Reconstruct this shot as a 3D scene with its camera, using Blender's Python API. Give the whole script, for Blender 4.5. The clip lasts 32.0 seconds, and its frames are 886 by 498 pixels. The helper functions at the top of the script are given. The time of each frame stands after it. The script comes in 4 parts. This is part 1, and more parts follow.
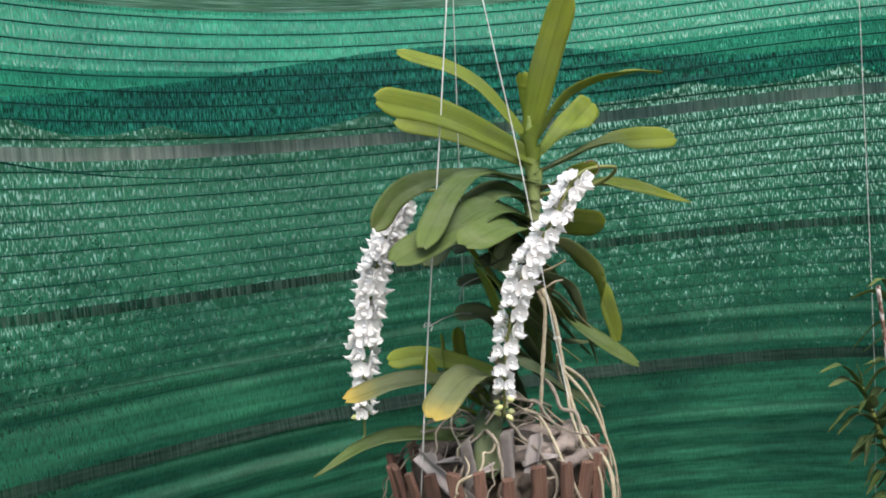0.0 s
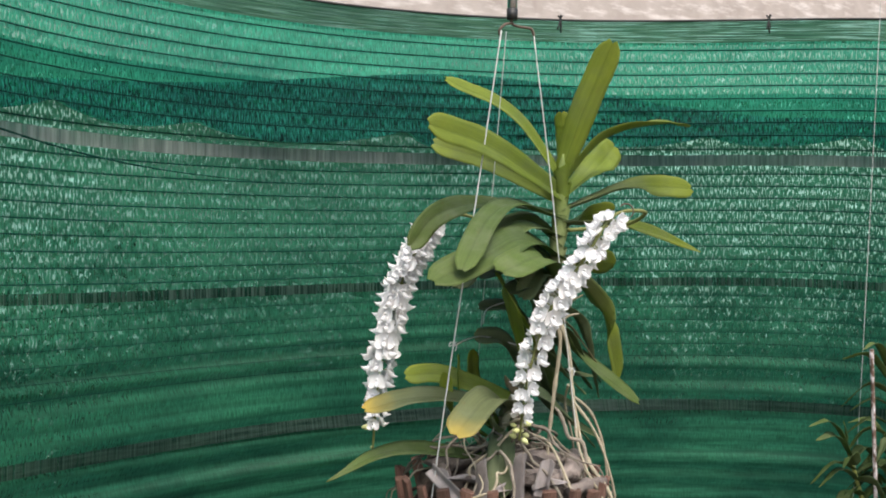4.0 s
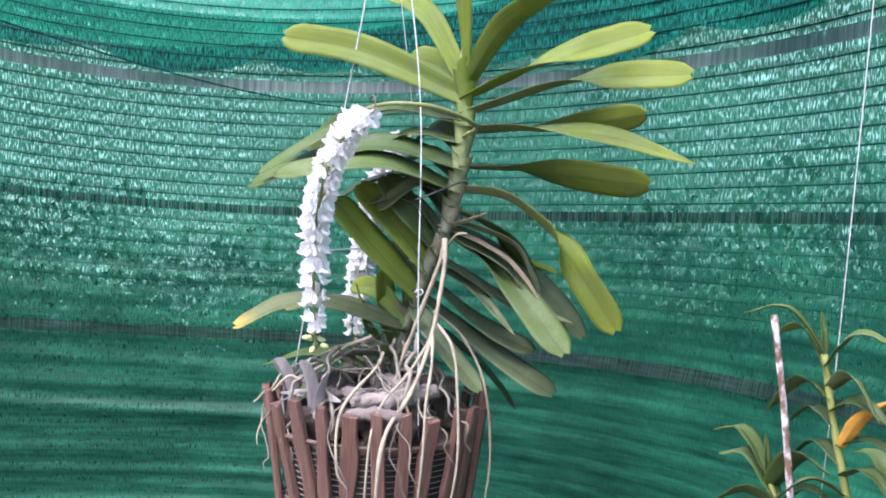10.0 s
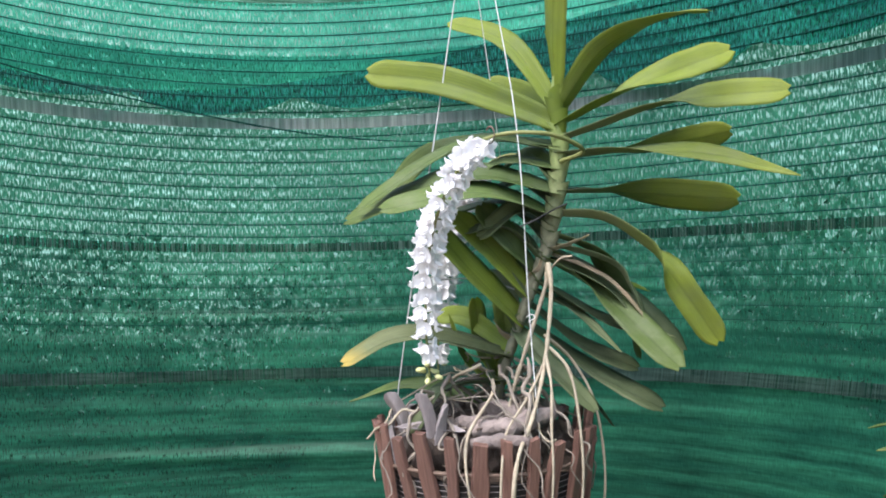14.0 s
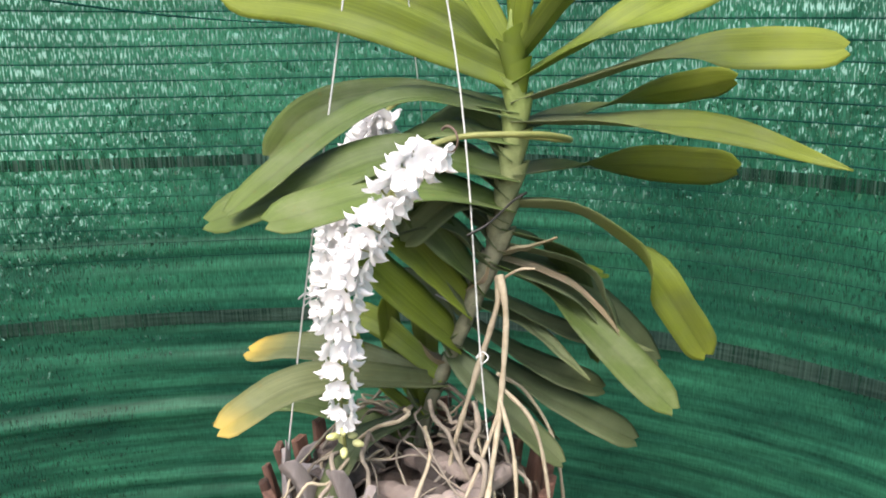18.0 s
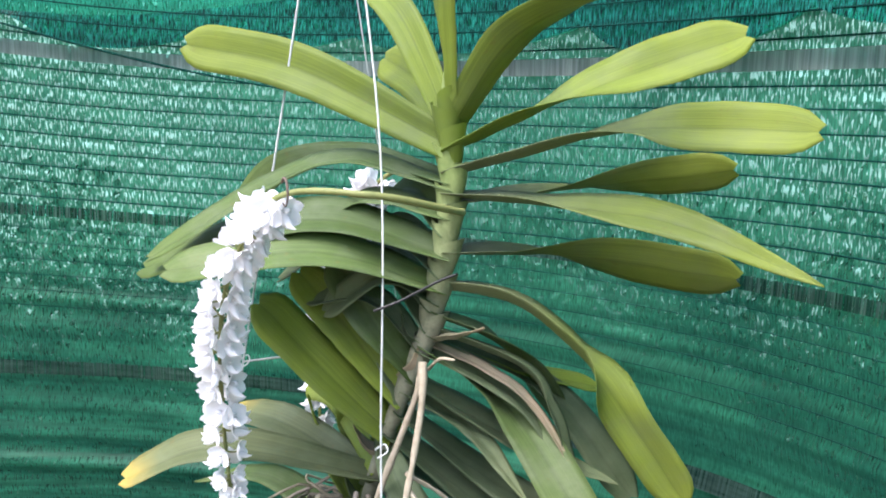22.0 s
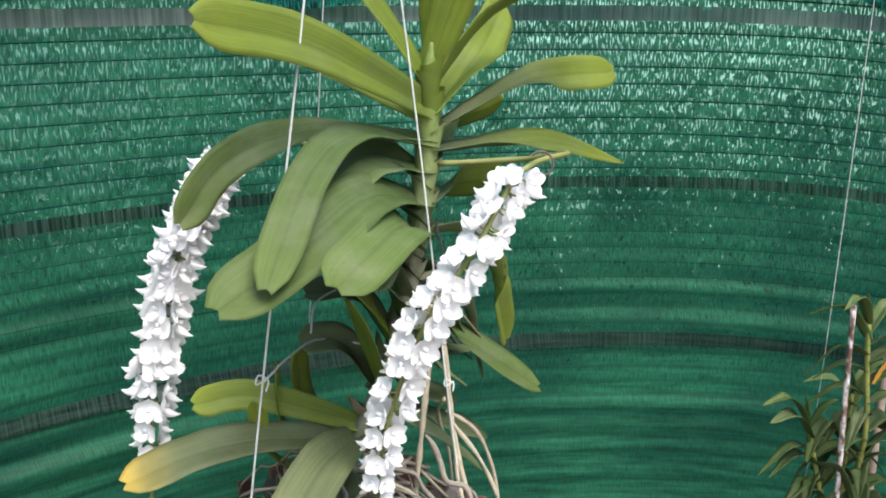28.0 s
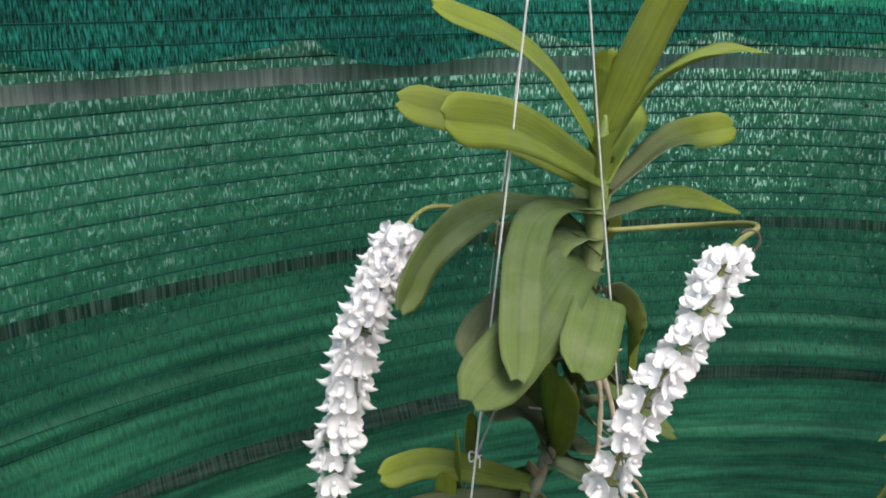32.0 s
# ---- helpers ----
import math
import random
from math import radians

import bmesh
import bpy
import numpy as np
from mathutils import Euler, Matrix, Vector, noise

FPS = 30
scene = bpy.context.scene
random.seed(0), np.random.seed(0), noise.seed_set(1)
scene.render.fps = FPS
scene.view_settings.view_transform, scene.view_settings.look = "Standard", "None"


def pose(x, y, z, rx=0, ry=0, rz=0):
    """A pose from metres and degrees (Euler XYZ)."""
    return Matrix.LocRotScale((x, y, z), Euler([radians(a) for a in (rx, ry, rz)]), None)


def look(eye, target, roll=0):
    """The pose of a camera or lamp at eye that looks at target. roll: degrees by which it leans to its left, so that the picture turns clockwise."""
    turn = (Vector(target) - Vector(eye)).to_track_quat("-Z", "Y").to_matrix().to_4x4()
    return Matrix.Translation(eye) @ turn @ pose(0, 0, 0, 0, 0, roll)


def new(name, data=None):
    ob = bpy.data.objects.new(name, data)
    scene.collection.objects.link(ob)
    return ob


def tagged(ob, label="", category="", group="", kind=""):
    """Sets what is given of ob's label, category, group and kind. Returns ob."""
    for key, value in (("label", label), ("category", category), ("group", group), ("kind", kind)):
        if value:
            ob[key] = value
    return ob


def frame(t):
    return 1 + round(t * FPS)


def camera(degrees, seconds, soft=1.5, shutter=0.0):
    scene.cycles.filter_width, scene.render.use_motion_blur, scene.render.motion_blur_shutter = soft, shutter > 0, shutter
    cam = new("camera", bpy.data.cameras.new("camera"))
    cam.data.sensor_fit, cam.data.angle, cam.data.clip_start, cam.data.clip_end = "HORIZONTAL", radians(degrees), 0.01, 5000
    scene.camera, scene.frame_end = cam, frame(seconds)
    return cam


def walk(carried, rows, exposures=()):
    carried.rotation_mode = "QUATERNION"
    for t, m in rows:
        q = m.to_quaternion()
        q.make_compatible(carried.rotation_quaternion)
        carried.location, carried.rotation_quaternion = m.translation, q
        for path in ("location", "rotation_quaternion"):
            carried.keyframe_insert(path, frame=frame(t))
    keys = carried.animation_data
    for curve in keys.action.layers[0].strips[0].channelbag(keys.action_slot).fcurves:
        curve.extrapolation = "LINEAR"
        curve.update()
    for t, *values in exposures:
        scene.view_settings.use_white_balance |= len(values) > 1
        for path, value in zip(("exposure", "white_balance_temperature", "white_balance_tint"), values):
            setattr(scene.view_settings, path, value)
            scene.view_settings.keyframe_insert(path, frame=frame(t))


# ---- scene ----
cam = camera(49.7, 32.0, 1.9)
PATH = [
    (0, (-0.548, -0.911, 0.284), (-0.0649, -0.0369, 0.2449), -5.24),
    (0.5, (-0.627, -0.877, 0.273), (-0.0504, -0.0598, 0.2462), -0.76),
    (1, (-0.660, -0.867, 0.279), (-0.0509, -0.0734, 0.2636), 0.67),
    (1.5, (-0.673, -0.844, 0.283), (-0.0784, -0.0398, 0.2818), 1.87),
    (2, (-0.659, -0.839, 0.267), (-0.0774, -0.0259, 0.2836), 1.71),
    (2.5, (-0.653, -0.847, 0.257), (-0.0855, -0.0239, 0.2833), 0.50),
    (3, (-0.661, -0.861, 0.268), (-0.1036, -0.0313, 0.2919), -0.27),
    (3.5, (-0.654, -0.884, 0.298), (-0.1093, -0.0453, 0.2870), 0.62),
    (5.5, (-0.500, -0.915, 0.251), (-0.0564, -0.0196, 0.2168), -0.59),
    (6, (-0.318, -1.022, 0.283), (0.0140, -0.0803, 0.2197), 1.69),
    (6.5, (-0.127, -1.084, 0.258), (0.0746, -0.1062, 0.2102), 3.10),
    (7, (0.022, -1.087, 0.220), (0.0641, -0.0881, 0.2037), 2.21),
    (7.5, (0.031, -1.063, 0.224), (-0.0174, -0.0639, 0.2073), 0.03),
    (8, (0.082, -1.041, 0.218), (-0.0717, -0.0532, 0.2077), -1.99),
    (8.5, (0.231, -1.026, 0.210), (-0.0832, -0.0770, 0.2104), -0.91),
    (9, (0.402, -0.970, 0.227), (0.0146, -0.0491, 0.1958), 1.04),
    (9.5, (0.549, -0.913, 0.196), (0.0912, -0.0241, 0.1768), 3.37),
    (10, (0.544, -0.897, 0.229), (0.0836, -0.0104, 0.1747), 1.59),
    (10.5, (0.499, -0.895, 0.213), (0.0208, -0.0182, 0.1676), -0.70),
    (11, (0.451, -0.904, 0.197), (-0.0250, -0.0246, 0.1689), -2.27),
    (11.5, (0.494, -0.918, 0.224), (0.0143, -0.0413, 0.1745), -1.54),
    (12, (0.551, -0.892, 0.215), (0.0744, -0.0144, 0.1640), 1.28),
    (12.5, (0.594, -0.870, 0.216), (0.1055, 0.0018, 0.1696), 1.85),
    (13, (0.528, -0.916, 0.199), (0.0884, -0.0179, 0.2110), 1.64),
    (13.5, (0.442, -0.958, 0.216), (0.0274, -0.0482, 0.2175), -0.47),
    (14, (0.385, -0.987, 0.231), (-0.0122, -0.0693, 0.2046), -1.98),
    (14.5, (0.365, -0.990, 0.242), (-0.0071, -0.0646, 0.1686), -0.90),
    (16.5, (0.161, -0.676, 0.320), (-0.2013, 0.2092, 0.0282), 0.65),
    (17, (0.135, -0.693, 0.377), (-0.1561, 0.2245, 0.1074), -0.53),
    (17.5, (0.124, -0.702, 0.431), (-0.0975, 0.2194, 0.1107), -1.25),
    (18, (0.171, -0.704, 0.416), (-0.0102, 0.2384, 0.1332), -1.75),
    (18.5, (0.190, -0.701, 0.404), (-0.0046, 0.2488, 0.1594), 2.27),
    (19, (0.179, -0.685, 0.402), (-0.0237, 0.2638, 0.1605), 1.65),
    (19.5, (0.145, -0.693, 0.398), (-0.0391, 0.2654, 0.1789), 0.06),
    (20, (0.113, -0.719, 0.412), (-0.0468, 0.2408, 0.1801), -2.21),
    (20.5, (0.134, -0.740, 0.409), (-0.0356, 0.2203, 0.1894), -1.52),
    (21, (0.219, -0.703, 0.410), (-0.0051, 0.2486, 0.1990), -0.11),
    (21.5, (0.357, -0.613, 0.383), (-0.0403, 0.2870, 0.2047), 0.99),
    (22, (0.422, -0.548, 0.373), (-0.0828, 0.2989, 0.2085), 0.76),
    (22.5, (0.445, -0.545, 0.382), (-0.1234, 0.2553, 0.1902), -1.41),
    (23, (0.473, -0.549, 0.401), (-0.1236, 0.2253, 0.1882), -2.17),
    (23.5, (0.507, -0.538, 0.435), (-0.1144, 0.2078, 0.1960), -1.45),
    (24, (0.519, -0.486, 0.405), (-0.1237, 0.2514, 0.1983), 0.03),
    (24.5, (0.479, -0.446, 0.375), (-0.1343, 0.3276, 0.2137), 1.05),
    (25, (0.454, -0.485, 0.373), (-0.1413, 0.3072, 0.2383), 1.07),
    (25.5, (0.406, -0.556, 0.413), (-0.1126, 0.2684, 0.1886), -0.74),
    (27.5, (-0.245, -0.590, 0.425), (0.2212, 0.2641, 0.1928), 1.07),
    (28, (-0.385, -0.546, 0.418), (0.2537, 0.1805, 0.1627), 0.45),
    (28.5, (-0.509, -0.459, 0.439), (0.2299, 0.1501, 0.1507), -0.07),
    (29, (-0.542, -0.444, 0.450), (0.2074, 0.1377, 0.1340), -1.75),
    (29.5, (-0.494, -0.487, 0.440), (0.1974, 0.1737, 0.1469), -1.54),
    (30, (-0.409, -0.535, 0.427), (0.2139, 0.1945, 0.1451), -0.43),
    (30.5, (-0.375, -0.553, 0.424), (0.1600, 0.2488, 0.1570), 2.30),
    (31, (-0.369, -0.518, 0.449), (0.1808, 0.2652, 0.1602), 2.33),
    (31.5, (-0.397, -0.426, 0.457), (0.2577, 0.2625, 0.1446), 0.42),
    (32, (-0.523, -0.418, 0.476), (0.1660, 0.2591, 0.2170), -0.04),
]
EXPO = [(0, 0.85, 6500, 10), (1, 0.90, 6500, 10), (2, 0.62, 6500, 10), (3, 0.63, 6500, 10), (6, 1.15, 6700, 12), (7, 1.2, 6700, 12), (8, 1.45, 6500, 14), (9, 2.00, 5650, 25), (10, 1.6, 5650, 22), (12, 1.73, 5650, 22), (13, 1.62, 5700, 20), (14, 1.3, 6000, 16), (17, 1.05, 6900, 16), (18, 1.35, 6700, 15), (19, 1.42, 6500, 15), (21, 1.65, 5900, 17), (23, 1.53, 5950, 17), (24, 1.3, 6200, 15), (25, 1.6, 5950, 15), (28, 1.10, 6250, 11), (29, 0.7, 6700, 11), (30, 0.65, 6700, 11), (31, 0.87, 6500, 12), (32, 0.74, 6500, 12)]
walk(cam, [(t, look(eye, target, roll)) for t, eye, target, roll in PATH], EXPO)

# ---- light: bright overcast daylight, softened by the nets ----
world = bpy.data.worlds.new("world")
scene.world = world
world.use_nodes = True
wn = world.node_tree
sky = wn.nodes.new("ShaderNodeTexSky")
sky.sky_type = 'NISHITA'
sky.sun_disc = False
sky.sun_elevation = radians(60.3)
sky.sun_rotation = radians(-166.9)
sky.air_density = 1.5
sky.dust_density = 4.0
wn.links.new(sky.outputs[0], wn.nodes["Background"].inputs[0])
wn.nodes["Background"].inputs[1].default_value = 0.13
sun = new("sun", bpy.data.lights.new("sun", "SUN"))
sun.data.energy = 2.0
sun.data.angle = radians(35)
sun.data.color = (1.0, 0.95, 0.88)
sun.matrix_world = look((-0.35, -1.5, 2.7), (0, 0, 0))


# ---- materials ----
class Nodes:
    """A small builder round one node material."""

    def __init__(self, name):
        self.m = bpy.data.materials.new(name)
        self.m.use_nodes = True
        self.t = self.m.node_tree
        self.b = self.t.nodes["Principled BSDF"]
        self.out = self.t.nodes["Material Output"]

    def n(self, kind, **values):
        node = self.t.nodes.new("ShaderNode" + kind)
        for k, v in values.items():
            node.inputs[k.replace("_", " ")].default_value = v
        return node

    def link(self, a, b):
        self.t.links.new(a, b)

    def coords(self, space="Object", scale=(1, 1, 1)):
        c = self.t.nodes.new("ShaderNodeTexCoord")
        mp = self.n("Mapping", Scale=scale)
        self.link(c.outputs[space], mp.inputs[0])
        return mp.outputs[0]

    def noise(self, where, scale, detail=4.0, rough=0.6):
        q = self.n("TexNoise", Scale=scale, Detail=detail, Roughness=rough)
        self.link(where, q.inputs["Vector"])
        return q.outputs[0]

    def ramp(self, fac, *stops):
        r = self.t.nodes.new("ShaderNodeValToRGB")
        e = r.color_ramp.elements
        while len(e) < len(stops):
            e.new(0.5)
        for el, (p, c) in zip(e, stops):
            el.position = p
            el.color = (*c, 1) if len(c) == 3 else c
        self.link(fac, r.inputs[0])
        return r.outputs[0]

    def mix(self, fac, a, b, mode="MIX"):
        x = self.t.nodes.new("ShaderNodeMix")
        x.data_type = "RGBA"
        x.blend_type = mode
        for sock, v in ((x.inputs[0], fac), (x.inputs[6], a), (x.inputs[7], b)):
            if isinstance(v, bpy.types.NodeSocket):
                self.link(v, sock)
            else:
                sock.default_value = (*v, 1) if isinstance(v, tuple) else v
        return x.outputs[2]

    def bump(self, height, strength=0.3, dist=0.002):
        q = self.n("Bump", Strength=strength, Distance=dist)
        self.link(height, q.inputs["Height"])
        self.link(q.outputs[0], self.b.inputs["Normal"])

    def rand(self):
        return self.t.nodes.new("ShaderNodeObjectInfo").outputs["Random"]

    def done(self, color=None, rough=0.6, **rest):
        if color is not None:
            if isinstance(color, tuple):
                self.b.inputs["Base Color"].default_value = (*color, 1)
            else:
                self.link(color, self.b.inputs["Base Color"])
        if isinstance(rough, float):
            self.b.inputs["Roughness"].default_value = rough
        else:
            self.link(rough, self.b.inputs["Roughness"])
        for k, v in rest.items():
            self.b.inputs[k.replace("_", " ")].default_value = v
        return self.m


def grainy(name, dark, light, scale=40, rough=0.7, stretch=(1, 1, 1), bump=0.3, dist=0.002, vary=0.15, **rest):
    q = Nodes(name)
    co = q.coords(scale=stretch)
    big = q.noise(co, scale * 0.17, 3)
    fine = q.noise(co, scale, 6, 0.7)
    c = q.ramp(q.mix(0.55, big, fine), (0.3, dark), (0.7, light))
    r = q.ramp(q.rand(), (0, (1 - vary,) * 3), (1, (1 + vary * 0.6,) * 3))
    c = q.mix(1.0, c, r, "MULTIPLY")
    q.bump(fine, bump, dist)
    return q.done(c, rough, **rest)


def leaf_material(name, young, old, tip=None, grey=0.0, dusty=0.5):
    """Leathery orchid leaf: uv x runs along the blade, uv y across it."""
    q = Nodes(name)
    uv = q.coords("UV")
    sep = q.t.nodes.new("ShaderNodeSeparateXYZ")
    q.link(uv, sep.inputs[0])
    ob = q.coords("Object")
    big = q.noise(ob, 14, 3)
    c = q.ramp(big, (0.25, old), (0.75, young))
    rib = q.t.nodes.new("ShaderNodeMath")
    rib.operation = "SUBTRACT"
    q.link(sep.outputs[1], rib.inputs[0])
    rib.inputs[1].default_value = 0.5
    ab = q.t.nodes.new("ShaderNodeMath")
    ab.operation = "ABSOLUTE"
    q.link(rib.outputs[0], ab.inputs[0])
    c = q.mix(q.ramp(ab.outputs[0], (0.0, (0.5,) * 3), (0.075, (0.0,) * 3)), c, q.mix(1.0, c, (0.42, 0.45, 0.4), "MULTIPLY"))
    veins = q.noise(q.coords("UV", (1.2, 42, 1)), 1.0, 4, 0.7)
    c = q.mix(0.34, c, q.ramp(veins, (0.35, (0.25, 0.3, 0.08)), (0.65, (1.5, 1.45, 1.1))), "MULTIPLY")
    dust = q.ramp(q.noise(q.coords('Object', (1, 1, 1.6)), 26, 5, 0.65), (0.44, (0, 0, 0)), (0.70, (dusty,) * 3))
    c = q.mix(dust, c, (0.155, 0.19, 0.12))
    along = q.ramp(sep.outputs[0], (0.0, (0.82, 0.86, 0.8)), (0.55, (1.0, 1.0, 1.0)), (1.0, (1.16, 1.1, 0.95)))
    c = q.mix(1.0, c, along, 'MULTIPLY')
    if grey:
        c = q.mix(q.ramp(sep.outputs[0], (0.12, (grey,) * 3), (0.6, (0, 0, 0))), c, (0.15, 0.168, 0.115))
    spots = q.ramp(q.noise(ob, 160, 2), (0.66, (0, 0, 0)), (0.74, (1, 1, 1)))
    c = q.mix(q.mix(1.0, spots, (0.25, 0.25, 0.25), "MULTIPLY"), c, (0.16, 0.11, 0.03))
    r = q.ramp(q.rand(), (0, (0.8, 0.8, 0.8)), (1, (1.15, 1.12, 1.1)))
    c = q.mix(1.0, c, r, "MULTIPLY")
    if tip:
        wob = q.n("Math")
        wob.operation = "MULTIPLY_ADD"
        q.link(big, wob.inputs[0])
        wob.inputs[1].default_value = 0.5
        q.link(sep.outputs[0], wob.inputs[2])
        part_way = q.n("Math")
        part_way.operation = "MULTIPLY"
        q.link(wob.outputs[0], part_way.inputs[0])
        part_way.inputs[1].default_value = 0.6
        c = q.mix(q.ramp(part_way.outputs[0], (0.62, (0, 0, 0)), (0.72, (0.3, 0.3, 0.3)), (0.80, (0.95, 0.95, 0.95))), c, tip)
    q.bump(q.mix(0.5, veins, q.noise(ob, 60, 4)), 0.35, 0.0012)
    m = q.done(c, q.ramp(q.noise(ob, 30, 4), (0.3, (0.48,) * 3), (0.7, (0.68,) * 3)), Specular_IOR_Level=0.22)
    tr = q.n("BsdfTranslucent")
    q.link(q.mix(1.0, c, (1.3, 1.5, 0.5), "MULTIPLY"), tr.inputs[0])
    ms = q.n("MixShader", Fac=0.22)
    q.link(q.b.outputs[0], ms.inputs[1])
    q.link(tr.outputs[0], ms.inputs[2])
    q.link(ms.outputs[0], q.out.inputs[0])
    return m


def net_material(name, tape, light, thin, open_, streak=(740, 92, 1), rows=True, crisp=0.225):
    """Woven shade cloth: upright plastic tapes with fine gaps between them, drawn tight at every thread. thin, open_: how much shows through tapes and gaps."""
    q = Nodes(name)
    sep = q.t.nodes.new("ShaderNodeSeparateXYZ")
    q.link(q.coords("UV"), sep.inputs[0])
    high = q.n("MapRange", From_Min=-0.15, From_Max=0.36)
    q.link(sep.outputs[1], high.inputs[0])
    fine = q.noise(q.coords("UV", (streak[0] * 0.8, streak[1] * 0.8, 1)), 1.0, 3, 0.65)
    big = q.noise(q.coords("UV", (5, 9, 1)), 1.0, 3)
    # Level streaks in the lower cloth's colour stand for light along slack folds.
    flat = q.noise(q.coords("UV", (14, 170, 1)), 1.0, 3)
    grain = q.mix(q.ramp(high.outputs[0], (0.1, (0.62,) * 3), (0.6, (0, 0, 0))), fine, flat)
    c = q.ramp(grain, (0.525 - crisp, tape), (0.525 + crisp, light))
    c = q.mix(0.85, c, q.ramp(big, (0.32, (0.5, 0.6, 0.64)), (0.68, (1.35, 1.32, 1.25))), "MULTIPLY")
    gaps = q.noise(q.coords("UV", (streak[0] * 0.7, streak[1] * 1.12, 1)), 1.0, 1.5, 0.5)
    op = q.ramp(gaps, (0.47, (thin,) * 3), (0.54, (thin * 1.25,) * 3), (0.58, (open_,) * 3))
    if rows:
        cell = q.n("MapRange", From_Min=0.566, From_Max=0.566 - 0.0193)
        cell.clamp = False
        q.link(sep.outputs[1], cell.inputs[0])
        saw = q.t.nodes.new("ShaderNodeMath")
        saw.operation = "FLOORED_MODULO"
        q.link(cell.outputs[0], saw.inputs[0])
        saw.inputs[1].default_value = 1.0
        op = q.mix(1.0, op, q.ramp(saw.outputs[0], (0.0, (0.25,) * 3), (0.16, (1, 1, 1)), (0.62, (1, 1, 1)), (1.0, (0.25,) * 3)), "MULTIPLY")
        c = q.mix(1.0, c, q.ramp(saw.outputs[0], (0.0, (0.76,) * 3), (0.2, (1.1,) * 3), (0.6, (1.05,) * 3), (1.0, (0.76,) * 3)), "MULTIPLY")
    q.bump(grain, 0.5, 0.002)
    m = q.done(c, 0.45, Specular_IOR_Level=0.25)
    tr = q.n("BsdfTranslucent")
    q.link(c, tr.inputs[0])
    m1 = q.n("MixShader", Fac=0.6)
    q.link(q.b.outputs[0], m1.inputs[1])
    q.link(tr.outputs[0], m1.inputs[2])
    ho = q.n("BsdfTransparent")
    q.link(q.ramp(gaps, (0.50, (0.16, 0.58, 0.38)), (0.60, (0.44, 0.96, 0.87))), ho.inputs[0])
    # Openness graded by bearing and height paints where daylight glints through the cloth.
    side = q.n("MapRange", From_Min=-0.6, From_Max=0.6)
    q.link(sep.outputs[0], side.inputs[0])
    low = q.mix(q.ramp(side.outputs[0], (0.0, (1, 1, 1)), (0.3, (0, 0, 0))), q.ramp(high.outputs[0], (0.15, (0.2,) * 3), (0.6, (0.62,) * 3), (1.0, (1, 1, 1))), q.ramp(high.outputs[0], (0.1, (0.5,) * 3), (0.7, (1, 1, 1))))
    glint_open = q.mix(1.0, q.ramp(side.outputs[0], (0.08, (0.95,) * 3), (0.2, (0.72,) * 3), (0.34, (0.45,) * 3), (0.56, (0.48,) * 3), (0.85, (1, 1, 1))), low, "MULTIPLY")
    op = q.mix(1.0, op, glint_open, "MULTIPLY")
    m2 = q.n("MixShader")
    q.link(op, m2.inputs[0])
    q.link(m1.outputs[0], m2.inputs[1])
    q.link(ho.outputs[0], m2.inputs[2])
    q.link(m2.outputs[0], q.out.inputs[0])
    return m


LEAF = leaf_material("orchid_leaf", (0.212, 0.28, 0.044), (0.124, 0.178, 0.028), None, 0.0, 0.25)
LEAF_LOW = leaf_material("orchid_leaf_grey_base", (0.212, 0.278, 0.046), (0.124, 0.176, 0.03), None, 0.7, 0.3)
LEAF_MID = leaf_material("orchid_leaf_mature", (0.108, 0.165, 0.055), (0.068, 0.108, 0.036))
LEAF_OLD = leaf_material("orchid_leaf_old", (0.128, 0.17, 0.10), (0.076, 0.108, 0.06))
LEAF_YELLOW = leaf_material("orchid_leaf_yellow", (0.135, 0.16, 0.088), (0.088, 0.112, 0.058), (0.50, 0.36, 0.07))
LEAF_TAN = leaf_material("orchid_leaf_withered", (0.30, 0.25, 0.20), (0.18, 0.155, 0.12))
LEAF_CANE = leaf_material("cane_leaf_green", (0.085, 0.13, 0.04), (0.04, 0.07, 0.025))
LEAF_ORANGE = leaf_material("withered_leaf", (0.65, 0.36, 0.06), (0.55, 0.25, 0.04))
q = Nodes("orchid_stem")
fine = q.noise(q.coords(), 90, 6, 0.7)
sep = q.t.nodes.new("ShaderNodeSeparateXYZ")
q.link(q.coords(), sep.inputs[0])
grey = q.ramp(fine, (0.3, (0.09, 0.098, 0.062)), (0.7, (0.225, 0.23, 0.155)))
green = q.ramp(fine, (0.3, (0.13, 0.19, 0.045)), (0.7, (0.235, 0.30, 0.085)))
c = q.mix(q.ramp(sep.outputs[2], (0.2, (0, 0, 0)), (0.33, (1, 1, 1))), grey, green)
q.bump(fine, 0.4)
STEM = q.done(c, 0.7)
ROOT = grainy("aerial_root", (0.21, 0.175, 0.115), (0.49, 0.435, 0.325), 120, 0.85, bump=0.5)
ROOT_GREY = grainy("old_root", (0.13, 0.11, 0.085), (0.32, 0.28, 0.23), 120, 0.85, bump=0.5)
OLD_CANE = grainy("old_cane", (0.20, 0.15, 0.12), (0.42, 0.34, 0.29), 60, 0.75)
PURPLE = grainy("flower_throat", (0.16, 0.01, 0.09), (0.36, 0.05, 0.22), 150, 0.5)
STALK = grainy("flower_stalk", (0.14, 0.17, 0.04), (0.27, 0.28, 0.09), 80, 0.6)
BUD = grainy("flower_bud", (0.42, 0.46, 0.15), (0.66, 0.66, 0.36), 150, 0.5)
WOOD = grainy("basket_wood", (0.05, 0.022, 0.015), (0.265, 0.145, 0.108), 75, 0.85, (3, 3, 0.22), 0.9, 0.005, 0.4)
